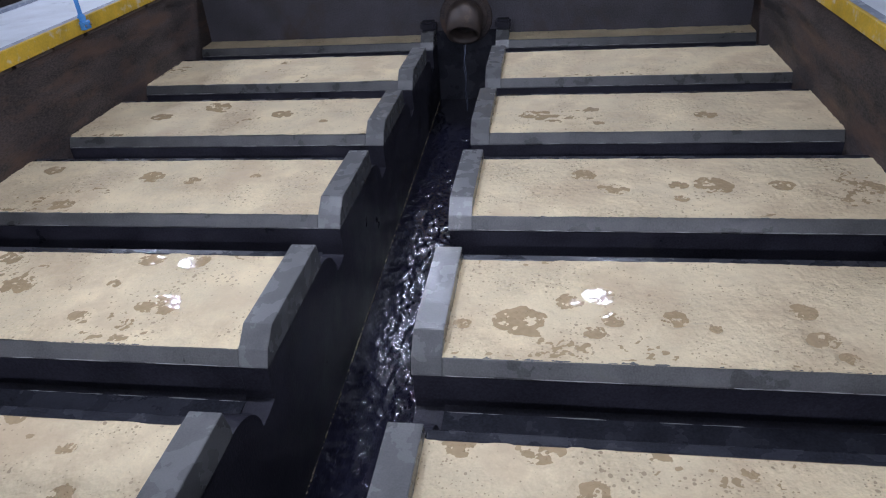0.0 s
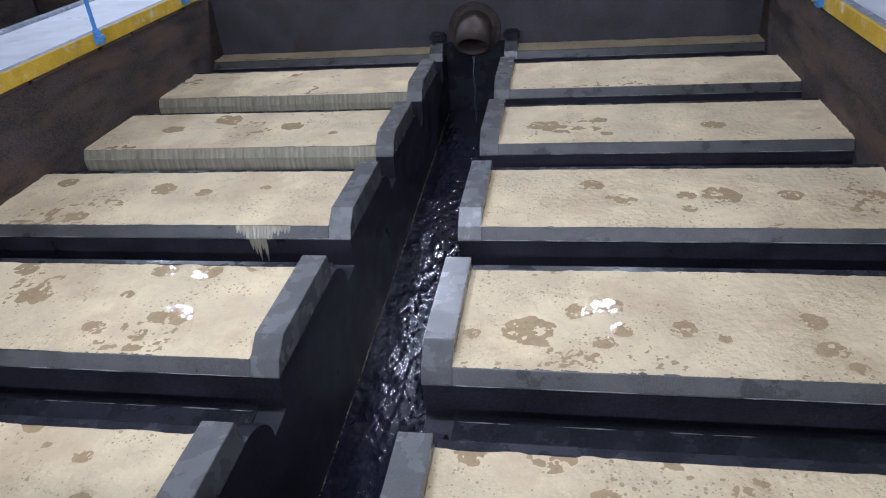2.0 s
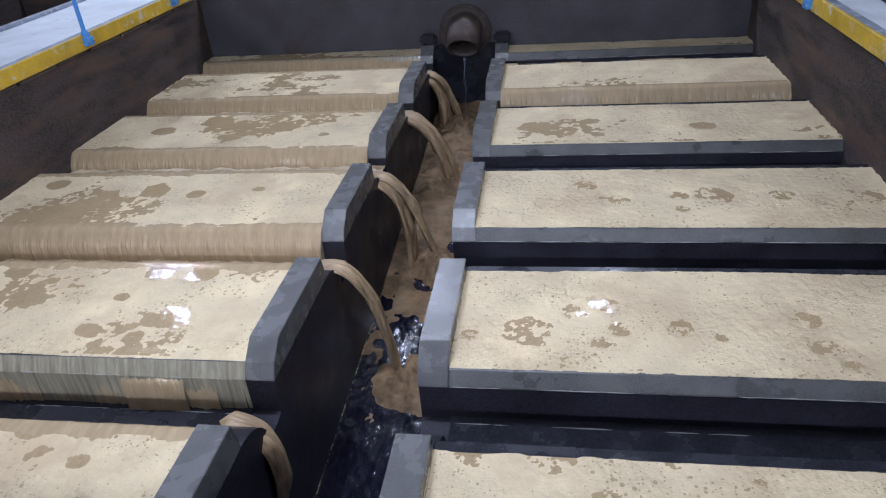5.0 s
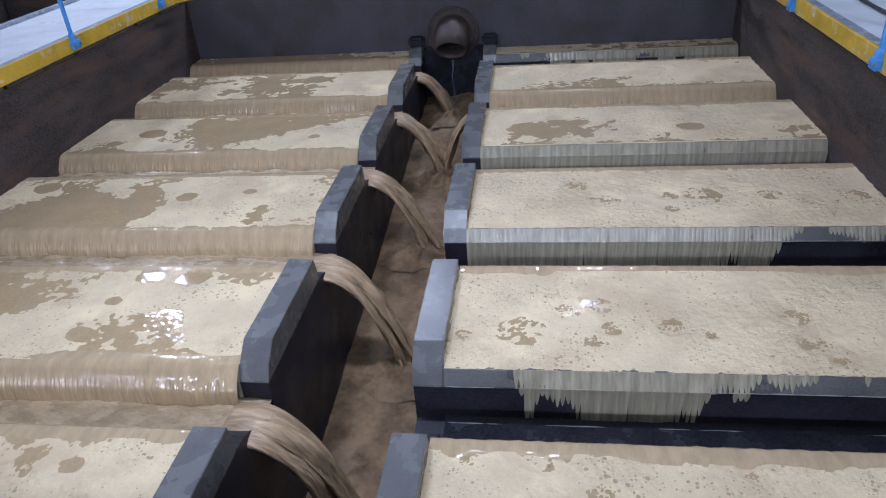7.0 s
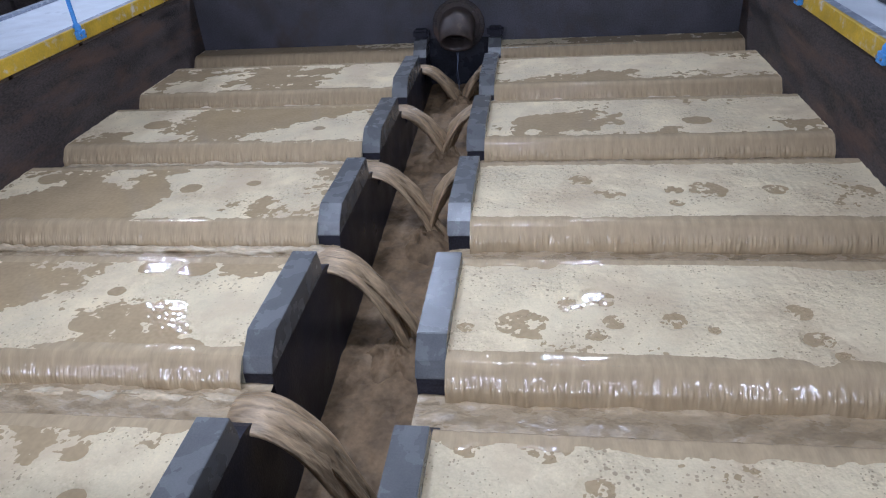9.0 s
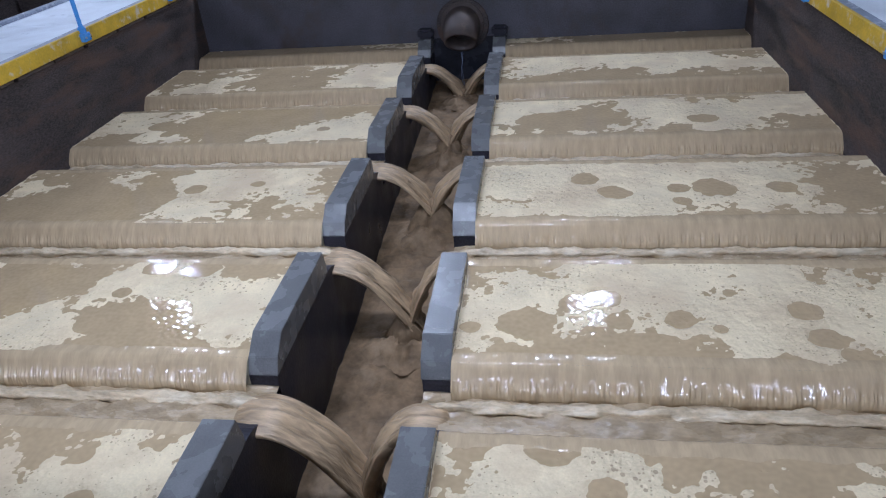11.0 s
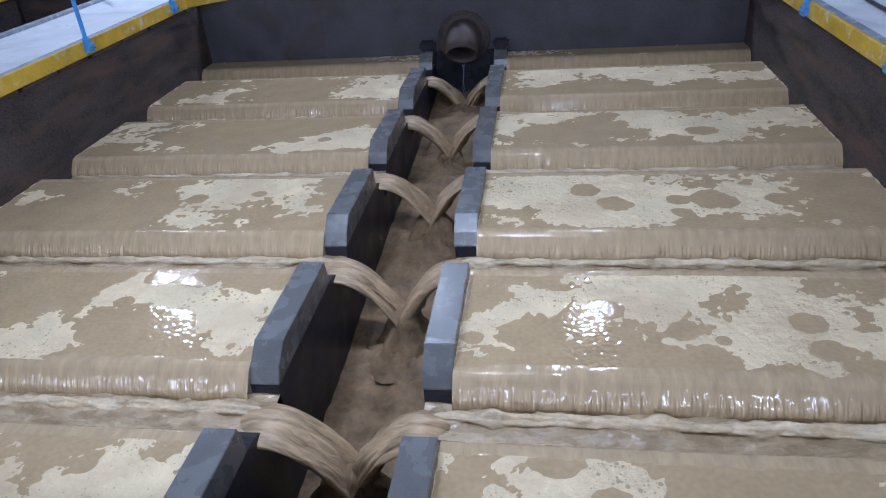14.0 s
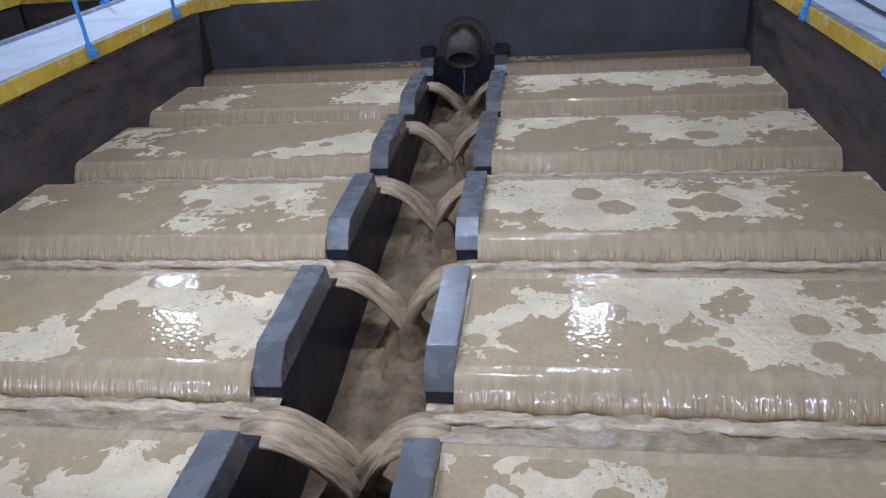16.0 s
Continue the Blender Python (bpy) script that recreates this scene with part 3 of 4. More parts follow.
def bed(row, side, x0, x1, cover, patches=(), holes=()):
    """Silty water in one bed, rising through an uneven foam layer. cover: (seconds, share of foam drowned)."""
    y0, y1 = lip_of(row) + 0.004, min(far_of(row) - 0.012, WALL_FAR)
    water = new("bed_water")
    top = tagged(water, "silty brown wash water filling one filter bed", "water", kind="structure")
    part("water_body", box(bmesh.new(), x0, x1, y0 + 0.03, y1, -0.8, 0.0), SILT, top)
    step = 0.011 if row >= 3 else 0.018
    nx, ny = int((x1 - x0) / step), max(8, int((y1 - y0) / step))
    xs, ys = np.linspace(x0, x1, nx), np.linspace(y0, y1, ny)
    X, Y = np.meshgrid(xs, ys)
    seed = 11 + row * 7 + (0 if side == "L" else 101)
    warp = 0.17 * fbm(X * 3.6, Y * 3.6, seed + 50, 4)
    g = 0.9 * fbm(X * 1.3 + warp, Y * 2.0 + warp, seed, 5) + 0.42 * fbm(X * 9, Y * 12, seed + 20, 5)
    for s, px, py, r in patches:
        d2 = ((X + warp - px) / (1.15 * r)) ** 2 + ((Y + warp - py) / (0.9 * r)) ** 2
        g += s * 1.5 * np.exp(-d2)
    g -= 1.4 * np.exp(-((Y - y0) / 0.085) ** 2) * (1 + 0.4 * fbm(X * 5, Y * 5, seed + 31, 2))
    thread = np.exp(-(fbm(X * 2.6 + warp, Y * 3.4 + warp, seed + 77, 4) / 0.035) ** 2)
    g += 0.75 * thread * np.clip(fbm(X * 1.1, Y * 1.4, seed + 81, 2) + 0.1, 0, 1) + 0.10 * lattice(X * 60, Y * 60, seed + 83)
    rank = np.empty(g.size)
    rank[np.argsort(g.ravel(), kind="stable")] = np.linspace(0.06, 1, g.size)
    rank = rank.reshape(g.shape)
    hole = np.zeros_like(g)
    for px, py, r in holes:
        r *= 1.18
        wob = 0.2 * fbm(X * 8, Y * 8, seed + 40, 3)
        d = np.hypot((X - px) / r, (Y - py) / (0.85 * r)) + wob
        hole = np.maximum(hole, np.clip((1.25 - d) / 0.4, 0, 1))
    rank = rank * (1 - hole) - 0.03 * hole
    Z = FOAM_Z + FOAM_A * rank + 0.0018 * fbm(X * 22, Y * 24, seed + 9, 3) + 0.0006 * lattice(X * 85, Y * 85, seed + 12)
    raft = sheet("foam_raft", xs, ys, Z, FOAM)
    tagged(raft, "cream foam with open bubbles floating on brown wash water", "foam", kind="stuff")
    # clusters of bubbles floating in the open holes
    if holes:
        random.seed(seed + 3)
        bm = bmesh.new()
        for px, py, r in holes:
            for k in range(int(10 + 110 * r)):
                ang, rad = random.uniform(0, 6.283), r * 0.9 * math.sqrt(random.random())
                size = random.uniform(0.004, 0.012)
                cx, cy = px + rad * math.cos(ang), py + 0.8 * rad * math.sin(ang)
                if not ys[0] + 0.015 < cy < ys[-1] - 0.015 or not xs[0] + 0.015 < cx < xs[-1] - 0.015:
                    continue
                top_v = bm.verts.new((cx, cy, FOAM_Z + 0.50 * size))
                rings = [[bm.verts.new((cx + size * f * math.cos(q), cy + size * f * math.sin(q), FOAM_Z + z * size)) for q in (j * math.pi / 4 for j in range(8))]
                         for f, z in ((0.45, 0.42), (0.8, 0.22), (1.0, -0.05))]
                for j in range(8):
                    bm.faces.new((top_v, rings[0][j], rings[0][(j + 1) % 8]))
                    for u, v in zip(rings, rings[1:]):
                        bm.faces.new((u[j], v[j], v[(j + 1) % 8], u[(j + 1) % 8]))
        tagged(part("bubble_cluster", bm, SILT, smooth=True), "glossy bubbles crowded in open holes of the foam", "bubbles", kind="stuff")
    # a pale line of scum where the bed meets the walls on both sides
    random.seed(seed)
    bm = bmesh.new()
    for x, s in ((x0, 1), (x1, -1)):
        y = y0 + 0.02
        while y < y1 - 0.05:
            n = random.uniform(0.06, 0.25)
            k = max(4, int(n / 0.02))
            pts = [(x + s * random.uniform(0.001, 0.006), min(y + n * i / k, y1), 0.004 + random.uniform(0, 0.003)) for i in range(k + 1)]
            tube(bm, pts, [random.uniform(0.002, 0.006) * (0.3 if i in (0, k) else 1) for i in range(k + 1)], 6)
            y += n + random.uniform(0.0, 0.08)
    tagged(part("scum_line", bm, FOAM, smooth=True), "thin cream scum line along the bed's side walls", "foam", kind="stuff")
    MOVES.append((water, [(t, pose(0, 0, FOAM_Z + FOAM_A * c)) for t, c in cover]))
    # the raft rocks a few millimetres towards the lip and back
    MOVES.append((raft, [(t, pose(0.008 * math.sin(t * 0.6 + row), 0.004 * math.sin(t * 0.9 + row), 0)) for t in range(0, 17)]))


def overflow(row, side, x0, x1, times, thick_after=0.9):
    """Thin strips that come out over the lip one by one, then thick falling sheets. times: (share of the width, seconds)."""
    y = lip_of(row)
    random.seed(100 + row * 2 + (side == "R"))
    top = tagged(new("overflow_sheet"), "thin streaky silty water running down the weir face", "water", "overflowing water", kind="stuff")
    n = 110 if row >= 3 else 56
    seed = 210 + row * 5 + (side == "R")
    w = (x1 - x0) / n
    face = TROUGH_Z - 0.02 - FACE_Z
    for k in range(n):
        finger = float(fbm(np.array(x0 + w * k) * 4.5, np.array(row * 1.7), seed, 3))
        t0 = max(0.05, curve(times, (k + 0.5) / n) + 0.16 * finger + random.uniform(-0.03, 0.03))
        lean = random.uniform(-0.25, 0.25) * w
        slow = 1.1 + 0.7 * float(lattice(np.array(x0 + w * k) * 9.0, np.array(3.3), seed + 7)) + random.uniform(-0.1, 0.1)
        proud = random.uniform(0.002, 0.003)
        for lower in (False, True):
            # the strip hangs from its upper edge and swings out of the wall, so that its wet tip runs down
            bm = bmesh.new()
            cols, steps = 6, 5
            span = (0, face) if lower else (FACE_Y, FACE_Z)
            grid = []
            for c in range(cols):
                q = c / (cols - 1)
                x = min(max(x0 + w * (k + q * 1.10 - 0.05), x0), x1)
                bulge = 0.0015 + proud * (1 - abs(2 * q - 1) ** 1.6)
                column = []
                for s in range(steps):
                    u = s / (steps - 1)
                    dx = lean * u if lower else 0
                    yy = -bulge - 0.002 * u if lower else -FACE_Y * u - bulge * 0.88
                    zz = face * u - (0.02 * random.random() if lower and s == steps - 1 else 0) if lower else FACE_Z * u + bulge * 0.47
                    column.append(bm.verts.new((min(max(x + dx, x0), x1), yy, zz)))
                grid.append(column)
            for a, c in zip(grid, grid[1:]):
                for i in range(steps - 1):
                    bm.faces.new((a[i], c[i], c[i + 1], a[i + 1]))
            ob = part("water_strip", bm, FILM, top, smooth=True)
            py, pz = (y - FACE_Y, FACE_Z) if lower else (y, -0.002)
            t = t0 + 0.22 * slow if lower else t0
            MOVES.append((ob, [(0, pose(0, py + 0.03, pz - 0.02, 7)), (t, pose(0, py + 0.03, pz - 0.02, 7)), (t + 0.12 * slow, pose(0, py, pz, 4)),
                               (t + 0.25 * slow, pose(0, py, pz, 1.6)), (t + 0.45 * slow, pose(0, py, pz, 0.5)), (t + 0.7 * slow, pose(0, py, pz)), (16, pose(0, py, pz))]))
    # thick falling sheets
    fall = tagged(new("falling_sheet"), "thick brown sheet of wash water falling over the weir", "water", "falling water", kind="stuff")
    n = 16
    w = (x1 - x0) / n
    prof = [(0.11, -0.003), (0.07, 0.004), (0.03, 0.006), (0.0, 0.003), (-0.032, -0.018), (-0.060, -0.055), (-0.086, -0.092), (-0.106, -0.122), (-0.115, -0.20), (-0.120, -0.36)]
    for k in range(n):
        mean = sum(curve(times, (j + 0.5) / n) for j in range(n)) / n
        t0 = mean + thick_after - 0.1 + 0.22 * (curve(times, (k + 0.5) / n) - mean) + random.uniform(-0.04, 0.04)
        xs = np.linspace(x0 + w * k - 0.004 * (k > 0), x0 + w * (k + 1), 44)
        P = np.array(prof)
        s = np.linspace(0, len(prof) - 1, 26)
        py, pz = np.interp(s, range(len(prof)), P[:, 0]), np.interp(s, range(len(prof)), P[:, 1])
        X, S = np.meshgrid(xs, s)
        amp = np.clip((S - 3.5) / 4, 0, 1)
        ripple = amp * (0.006 * lattice(X * 17, S * 0.35, row * 3 + 1) + 0.004 * lattice(X * 46, S * 0.8, row * 3 + 2) + 0.002 * lattice(X * 95, S * 1.3, row * 3 + 4))
        knee = np.exp(-((S - 6.4) / 0.7) ** 2) * (0.009 * lattice(X * 70, X * 0, row * 3 + 11) + 0.006 * lattice(X * 150, X * 0, row * 3 + 12))
        Y = y + py[:, None] - knee - np.abs(ripple) * 1.2 + 0 * X
        Z = pz[:, None] + 0.0015 * lattice(X * 16, S * 0.8, row + 5) * np.clip(S, 0, 1)
        ob = sheet("water_curtain", X, Y, Z, NAPPE, fall)
        far_in = pose(0, 0.125, -0.03)
        MOVES.append((ob, [(0, far_in), (t0, far_in), (t0 + 0.8, pose(0, 0.062, -0.012)), (t0 + 1.8, pose(0, 0, 0))] + [(t0 + 1.8 + 0.3 * j, pose(0, -0.003 * (j % 2) - 0.002 * random.random(), -0.002 * random.random())) for j in range(1, 60) if t0 + 1.8 + 0.3 * j < 15.9] + [(16, pose(0, 0, 0))]))


def trough_water(row, side, x0, x1, t0, t1):
    """Churning water that fills the trough in front of a row, with a rolling crest under the falling sheet."""
    f = far_of(row) - PITCH
    a, b = f + 0.025, f + 0.54
    if side == "L":
        lo, hi = x0, LEFT_B - 0.004
    else:
        lo, hi = RIGHT_A + 0.004, x1
    xs, ys = np.linspace(lo, hi, 170), np.linspace(a, b, 30)
    X, Y = np.meshgrid(xs, ys)
    mouth = np.clip(1 - np.abs(X - (hi if side == "L" else lo)) / 0.5, 0, 1)
    Z = 0.013 * fbm(X * 7, Y * 13, 300 + row, 5) + 0.02 * np.sin((Y - a) / (b - a) * math.pi) - 0.012 * mouth ** 2
    ob = tagged(sheet("trough_water", X, Y, Z, FROTH), "churning brown wash water running along a trough", "water", "trough water", kind="stuff")
    top = -0.175
    MOVES.append((ob, [(0, pose(0, 0, -0.44)), (t0, pose(0, 0, -0.42)), ((t0 + t1) / 2, pose(0, 0, -0.24)), (t1, pose(0, 0, top))]
                  + [(t1 + 0.5 * j, pose(0, 0, top + 0.008 * math.sin(j * 1.9 + row))) for j in range(1, 40) if t1 + 0.5 * j < 15.9] + [(16, pose(0, 0, top))]))
    # a bumpy roll turning about the trough's length
    L = hi - lo - 0.05
    ang = np.linspace(0, 2 * math.pi, 33)
    xs = np.linspace(-L / 2, L / 2, 150)
    X, A = np.meshgrid(xs, ang)
    per = 0.5 * (fbm(X * 8 + 3, np.cos(A) * 2.2 + 9, 400 + row, 4) + fbm(X * 8 + 3, np.sin(A) * 2.2 + 9, 430 + row, 4))
    R = 0.044 * (1 + 0.6 * per) * np.clip((L / 2 - np.abs(X)) / 0.1, 0.05, 1) ** 0.5
    ob = sheet("churning_roll", X, R * np.cos(A), R * np.sin(A), CREST)
    tagged(ob, "frothy roll of water turning at the foot of the weir", "water", "water rolls", kind="stuff")
    rows, k = [], 0
    t = 0.0
    while t <= 16.001:
        z = float(np.interp(t, [0, t0, t1, 16], [-0.50, -0.48, -0.172, -0.168]))
        rows.append((t, pose((lo + hi) / 2, b - 0.15, z, 60 * k)))
        k += 1
        t += 0.4
    MOVES.append((ob, rows))


def jet(row, side, t0, t1, width, reach, drop, thick, rest=0, name="water_jet", seed=0, settle=0, relax=1.4):
    """An arc of water from a trough outlet that swings out of the wall as the flow grows."""
    f = far_of(row) - PITCH
    yc = f + 0.30
    d = 1 if side == "L" else -1
    xw = LEFT_B if side == "L" else RIGHT_A
    n, m = 40, 36
    s = np.linspace(-0.22, 1, n)
    cx = np.where(s < 0, s * 0.9, s * reach)
    cz = np.where(s < 0, -1.5 * s ** 2, -drop * np.clip(s, 0, 1) ** 1.9)
    ang = np.linspace(0, 2 * math.pi, m)
    S, A = np.meshgrid(s, ang, indexing="ij")
    CX, CZ = np.interp(S, s, cx), np.interp(S, s, cz)
    dx, dz = np.gradient(cx), np.gradient(cz)
    q = np.hypot(dx, dz)
    NX, NZ = np.interp(S, s, -dz / q), np.interp(S, s, dx / q)
    grow = np.clip(S, 0, 1)
    close = np.sqrt(np.clip(1 - grow ** 14, 0, 1)) * np.clip((S + 0.22) / 0.06, 0, 1)
    W = width * (1 - 0.25 * grow) * close
    T = thick * (1 - 0.15 * grow) * close
    across, up = np.cos(A), np.sin(A)
    lump = 1 + (0.3 + 0.9 * grow) * fbm(across * 2.8 + 7, S * 4.2, 500 + seed + row, 4) * np.abs(up)
    strand = 0.022 * lattice(across * width * 16 + 3, S * 2.0, 520 + seed + row) * (0.4 + grow) * close
    off = T * up * lump + strand * np.sign(up)
    Yl = W * across * (1 + 0.22 * grow * fbm(S * 4, up * 2 + 5, 540 + seed, 2))
    ob = sheet(name, d * (CX + NX * off), Yl, CZ + NZ * off, JET)
    tagged(ob, "brown wash water jetting from a trough outlet", "water", "water jets", kind="stuff")
    z0 = -0.175
    base = (xw, yc, z0)

    def at(turn, dip=0.0, roll=0.0, back=0.0):
        return Matrix.Translation((base[0] - d * back, base[1], base[2] - dip)) @ pose(0, 0, 0, roll, d * turn, 0)
    rows = [(0, at(70, 0.75, 0, 0.50)), (t0, at(70, 0.75, 0, 0.50)), (t0 + (t1 - t0) * 0.3, at(42, 0.10, 0, 0.08)), (t0 + (t1 - t0) * 0.6, at(22, 0.04)), (t1, at(rest))]
    if rest:
        rows += [(t1 + 0.35 * relax, at(rest * 0.85)), (t1 + relax, at(1))]
    random.seed(seed + row * 5)
    t = rows[-1][0] + 0.25
    while t < 15.9:
        lean = settle + (11 * (1 - smooth((t - t1) / 6.5)) if settle else 0)
        rows.append((t, at(lean + random.uniform(-2.5, 2.5), random.uniform(-0.012, 0.012), random.uniform(-2, 2))))
        t += 0.25
    rows.append((16, at(settle)))
    MOVES.append((ob, rows))


def plume(row, t0, t1):
    """The heap of water where two jets meet over the channel."""
    f = far_of(row) - PITCH
    zs, ang = np.linspace(0, 1, 26), np.linspace(0, 2 * math.pi, 40)
    S, A = np.meshgrid(zs, ang, indexing="ij")
    lump = 1 + 0.35 * (fbm(np.cos(A) * 2.1 + 4, S * 3, 800 + row, 3) + fbm(np.sin(A) * 2.1 + 4, S * 3, 830 + row, 3)) * 0.5
    lump = lump + 0.16 * fbm(A * 3.0, S * 1.6, 850 + row, 3) * np.clip(np.minimum(A, 2 * math.pi - A), 0, 1)
    R = (0.30 * S ** 0.55 + 0.07 * S ** 3) * lump
    ob = sheet("meeting_water", R * np.cos(A) * 1.15, 0.95 * R * np.sin(A), -0.68 * S, CHURN_SHADE)
    tagged(ob, "heap of brown water where two jets meet", "water", "meeting water", kind="stuff")
    x, y = -1.13, f + 0.27
    rows = [(0, pose(x, y, -1.6)), (t0, pose(x, y, -1.35)), (t1, pose(x, y, -0.44))]
    random.seed(row)
    t = t1 + 0.3
    while t < 15.9:
        rows.append((t, pose(x + random.uniform(-0.012, 0.012), y + random.uniform(-0.012, 0.012), -0.44 + random.uniform(-0.02, 0.02), random.uniform(-3, 3), random.uniform(-3, 3))))
        t += 0.3
    rows.append((16, pose(x, y, -0.44)))
    MOVES.append((ob, rows))


# silty channel water: seconds, height over the dark water at the far end and at the near end
LEVELS = list(zip((0, -0.10, -0.40), (2.6, -0.09, -0.40), (3.4, -0.03, -0.30), (4.2, 0.06, -0.18), (5.3, 0.18, -0.09), (6.3, 0.25, -0.03),
                  (7.4, 0.28, 0.08), (9.0, 0.32, 0.24), (11.5, 0.38, 0.36), (16, 0.40, 0.38)))


def splash(row, t0):
    """A mound of stirred water where the jets strike the channel; it rides up with the channel's water."""
    f = far_of(row) - PITCH
    r, ang = np.linspace(0, 1, 22), np.linspace(0, 2 * math.pi, 56)
    S, A = np.meshgrid(r, ang, indexing="ij")
    edge = 0.27 * (1 + 0.3 * fbm(np.cos(A) * 1.7 + 3, np.sin(A) * 1.7 + row, 900 + row, 3))
    U, V = S * np.cos(A), S * np.sin(A)
    Z = 0.085 * (1 - S ** 2) ** 1.5 * (1 + 0.55 * fbm(U * 4 + 5, V * 4 + 5, 920 + row, 4)) + 0.018 * fbm(U * 11 + 5, V * 11 + 5, 930 + row, 3) * (1 - S) - 0.03 * S ** 3
    ob = sheet("splash", U * edge, V * edge * 1.3, Z, CHURN_SHADE)
    tagged(ob, "mound of stirred brown water under a jet", "water", "splashes", kind="stuff")
    x, y = -1.15, f + 0.20

    def level(t):
        fa, ne = (float(np.interp(t, LEVELS[0], LEVELS[k])) for k in (1, 2))
        return -1.286 + 0.055 * (y - 2.9) + max(0.0, ne + (fa - ne) * (y - 1.0) / 8.6)
    rows = [(0, pose(x, y, level(0) - 0.14)), (t0, pose(x, y, level(t0) - 0.12)), (t0 + 0.4, pose(x, y, level(t0 + 0.4) - 0.02))]
    t, k = t0 + 0.7, 1
    while t < 15.9:
        rows.append((t, pose(x + 0.015 * math.sin(k * 2.1), y - 0.02 + 0.02 * math.sin(k * 1.3), level(t) + 0.012 * math.sin(k * 2.7), 2 * math.sin(k), 2 * math.cos(k), 17 * k)))
        t, k = t + 0.4, k + 1
    rows.append((16, pose(x, y, level(16), 0, 0, 17 * k)))
    MOVES.append((ob, rows))


def rim_flow(row, side, x0, x1, t0):
    """Water that comes to run back over the far rim of a bed."""
    f = far_of(row)
    top = tagged(new("rim_overflow"), "smooth brown water spilling over the far rim of a bed", "water", "overflowing water", kind="stuff")
    prof = np.array([(-0.045, -0.003), (-0.02, 0.004), (0.02, 0.006), (0.055, 0.005), (0.078, -0.012), (0.092, -0.05), (0.10, -0.11), (0.104, -0.20)])
    random.seed(60 + row + (side == "R") * 9)
    n = 20
    w = (x1 - x0) / n
    for k in range(n):
        xs = np.linspace(x0 + w * k, x0 + w * (k + 1), 12)
        s = np.linspace(0, len(prof) - 1, 20)
        X, S = np.meshgrid(xs, s)
        Y = f + np.interp(s, range(len(prof)), prof[:, 0])[:, None] + 0.006 * lattice(X * 20, S * 0.4, row + 60) * np.clip(S - 3, 0, 1) + 0.022 * lattice(X * 9, X * 0 + row, row + 64) * np.clip(1 - S, 0, 1)
        Z = np.interp(s, range(len(prof)), prof[:, 1])[:, None] + 0.0012 * lattice(X * 14, S, row + 70) + 0.0022 * lattice(X * 42, S * 1.5, row + 72)
        ob = sheet("rim_sheet", X, Y, Z, NAPPE, top)
        t = t0 + 0.3 * float(fbm(np.array(k * 0.45), np.array(row * 2.3), row + 77, 2))
        low = pose(0, -0.05, -0.035)
        MOVES.append((ob, [(0, low), (t, low), (t + 0.6, pose(0, 0, 0)), (16, pose(0, 0, 0))]))


def channel():
    lo, hi = LEFT_B - 0.02, RIGHT_A + 0.02
    slope, z_at, y_ref = 0.055, -1.286, 2.9
    lift = math.degrees(math.atan(slope))
    xs, ys = np.linspace(lo, hi, 60), np.linspace(-2.3, 9.2, 640)
    X, Y = np.meshgrid(xs, ys)
    side_wave = np.exp(-((X - hi) / 0.3) ** 2)
    Z = 0.020 * fbm(X * 9, Y * 6, 700, 4) * (0.3 + side_wave) + 0.011 * lattice(X * 26, Y * 21, 705) * (0.2 + 1.4 * side_wave)
    ob = tagged(sheet("channel_water", X, Y, Z, DARKWATER), "dark rippled water running along the channel", "water", kind="structure")
    MOVES.append((ob, [(t, pose(0, y_ref - 0.12 * t, z_at - 0.12 * t * slope, lift)) for t in range(0, 17, 2)]))
    Z = 0.026 * fbm(X * 4, Y * 3.2, 710, 5) + 0.010 * lattice(X * 16, Y * 13, 715)
    ob = tagged(sheet("silty_channel_water", X, Y, Z, CHURN_SHADE), "turbulent brown wash water filling the channel", "water", kind="structure")
    # broken line of bubbles where the dark water meets the left wall
    random.seed(31)
    bm = bmesh.new()
    y = WALL_NEAR + 0.2
    while y < WALL_FAR - 0.1:
        r = random.uniform(0.0015, 0.005)
        z = z_at + slope * (y - y_ref) + random.uniform(0.004, 0.02)
        tube(bm, [(LEFT_B + 0.002, y, z), (LEFT_B + 0.002 + r, y + r, z + r * 0.5), (LEFT_B + 0.003, y + r * 3, z)], [r * 0.5, r, r * 0.4], 6)
        y += random.expovariate(1 / 0.022)
    tagged(part("bubble_line", bm, FOAM, smooth=True), "broken line of small bubbles along the channel wall", "foam", kind="stuff")
    rows = []
    for t in np.arange(0, 16.01, 0.8):
        fa, ne = (float(np.interp(t, LEVELS[0], LEVELS[k])) for k in (1, 2))
        m = slope + (fa - ne) / 8.6
        yo = y_ref - 0.12 * t
        z = z_at + slope * (yo - y_ref) + ne + (fa - ne) * (yo - 1.0) / 8.6
        rows.append((float(t), pose(0, yo, z, math.degrees(math.atan(m)))))
    MOVES.append((ob, rows))


EARLY = [(0, 0.02), (2, 0.05), (4, 0.10), (6.5, 0.20), (7.5, 0.24), (9, 0.32), (11.5, 0.48), (13, 0.54), (16, 0.58)]
FAR_L = [(0, 0.02), (2, 0.06), (4, 0.14), (6.5, 0.42), (7.5, 0.46), (9, 0.52), (11.5, 0.64), (13, 0.70), (16, 0.74)]
LATE = [(0, 0.02), (3.5, 0.01), (4.5, -0.01), (6.5, -0.05), (8.0, -0.04), (9.2, 0.02), (10.2, 0.16), (11.5, 0.34), (13, 0.44), (16, 0.50)]

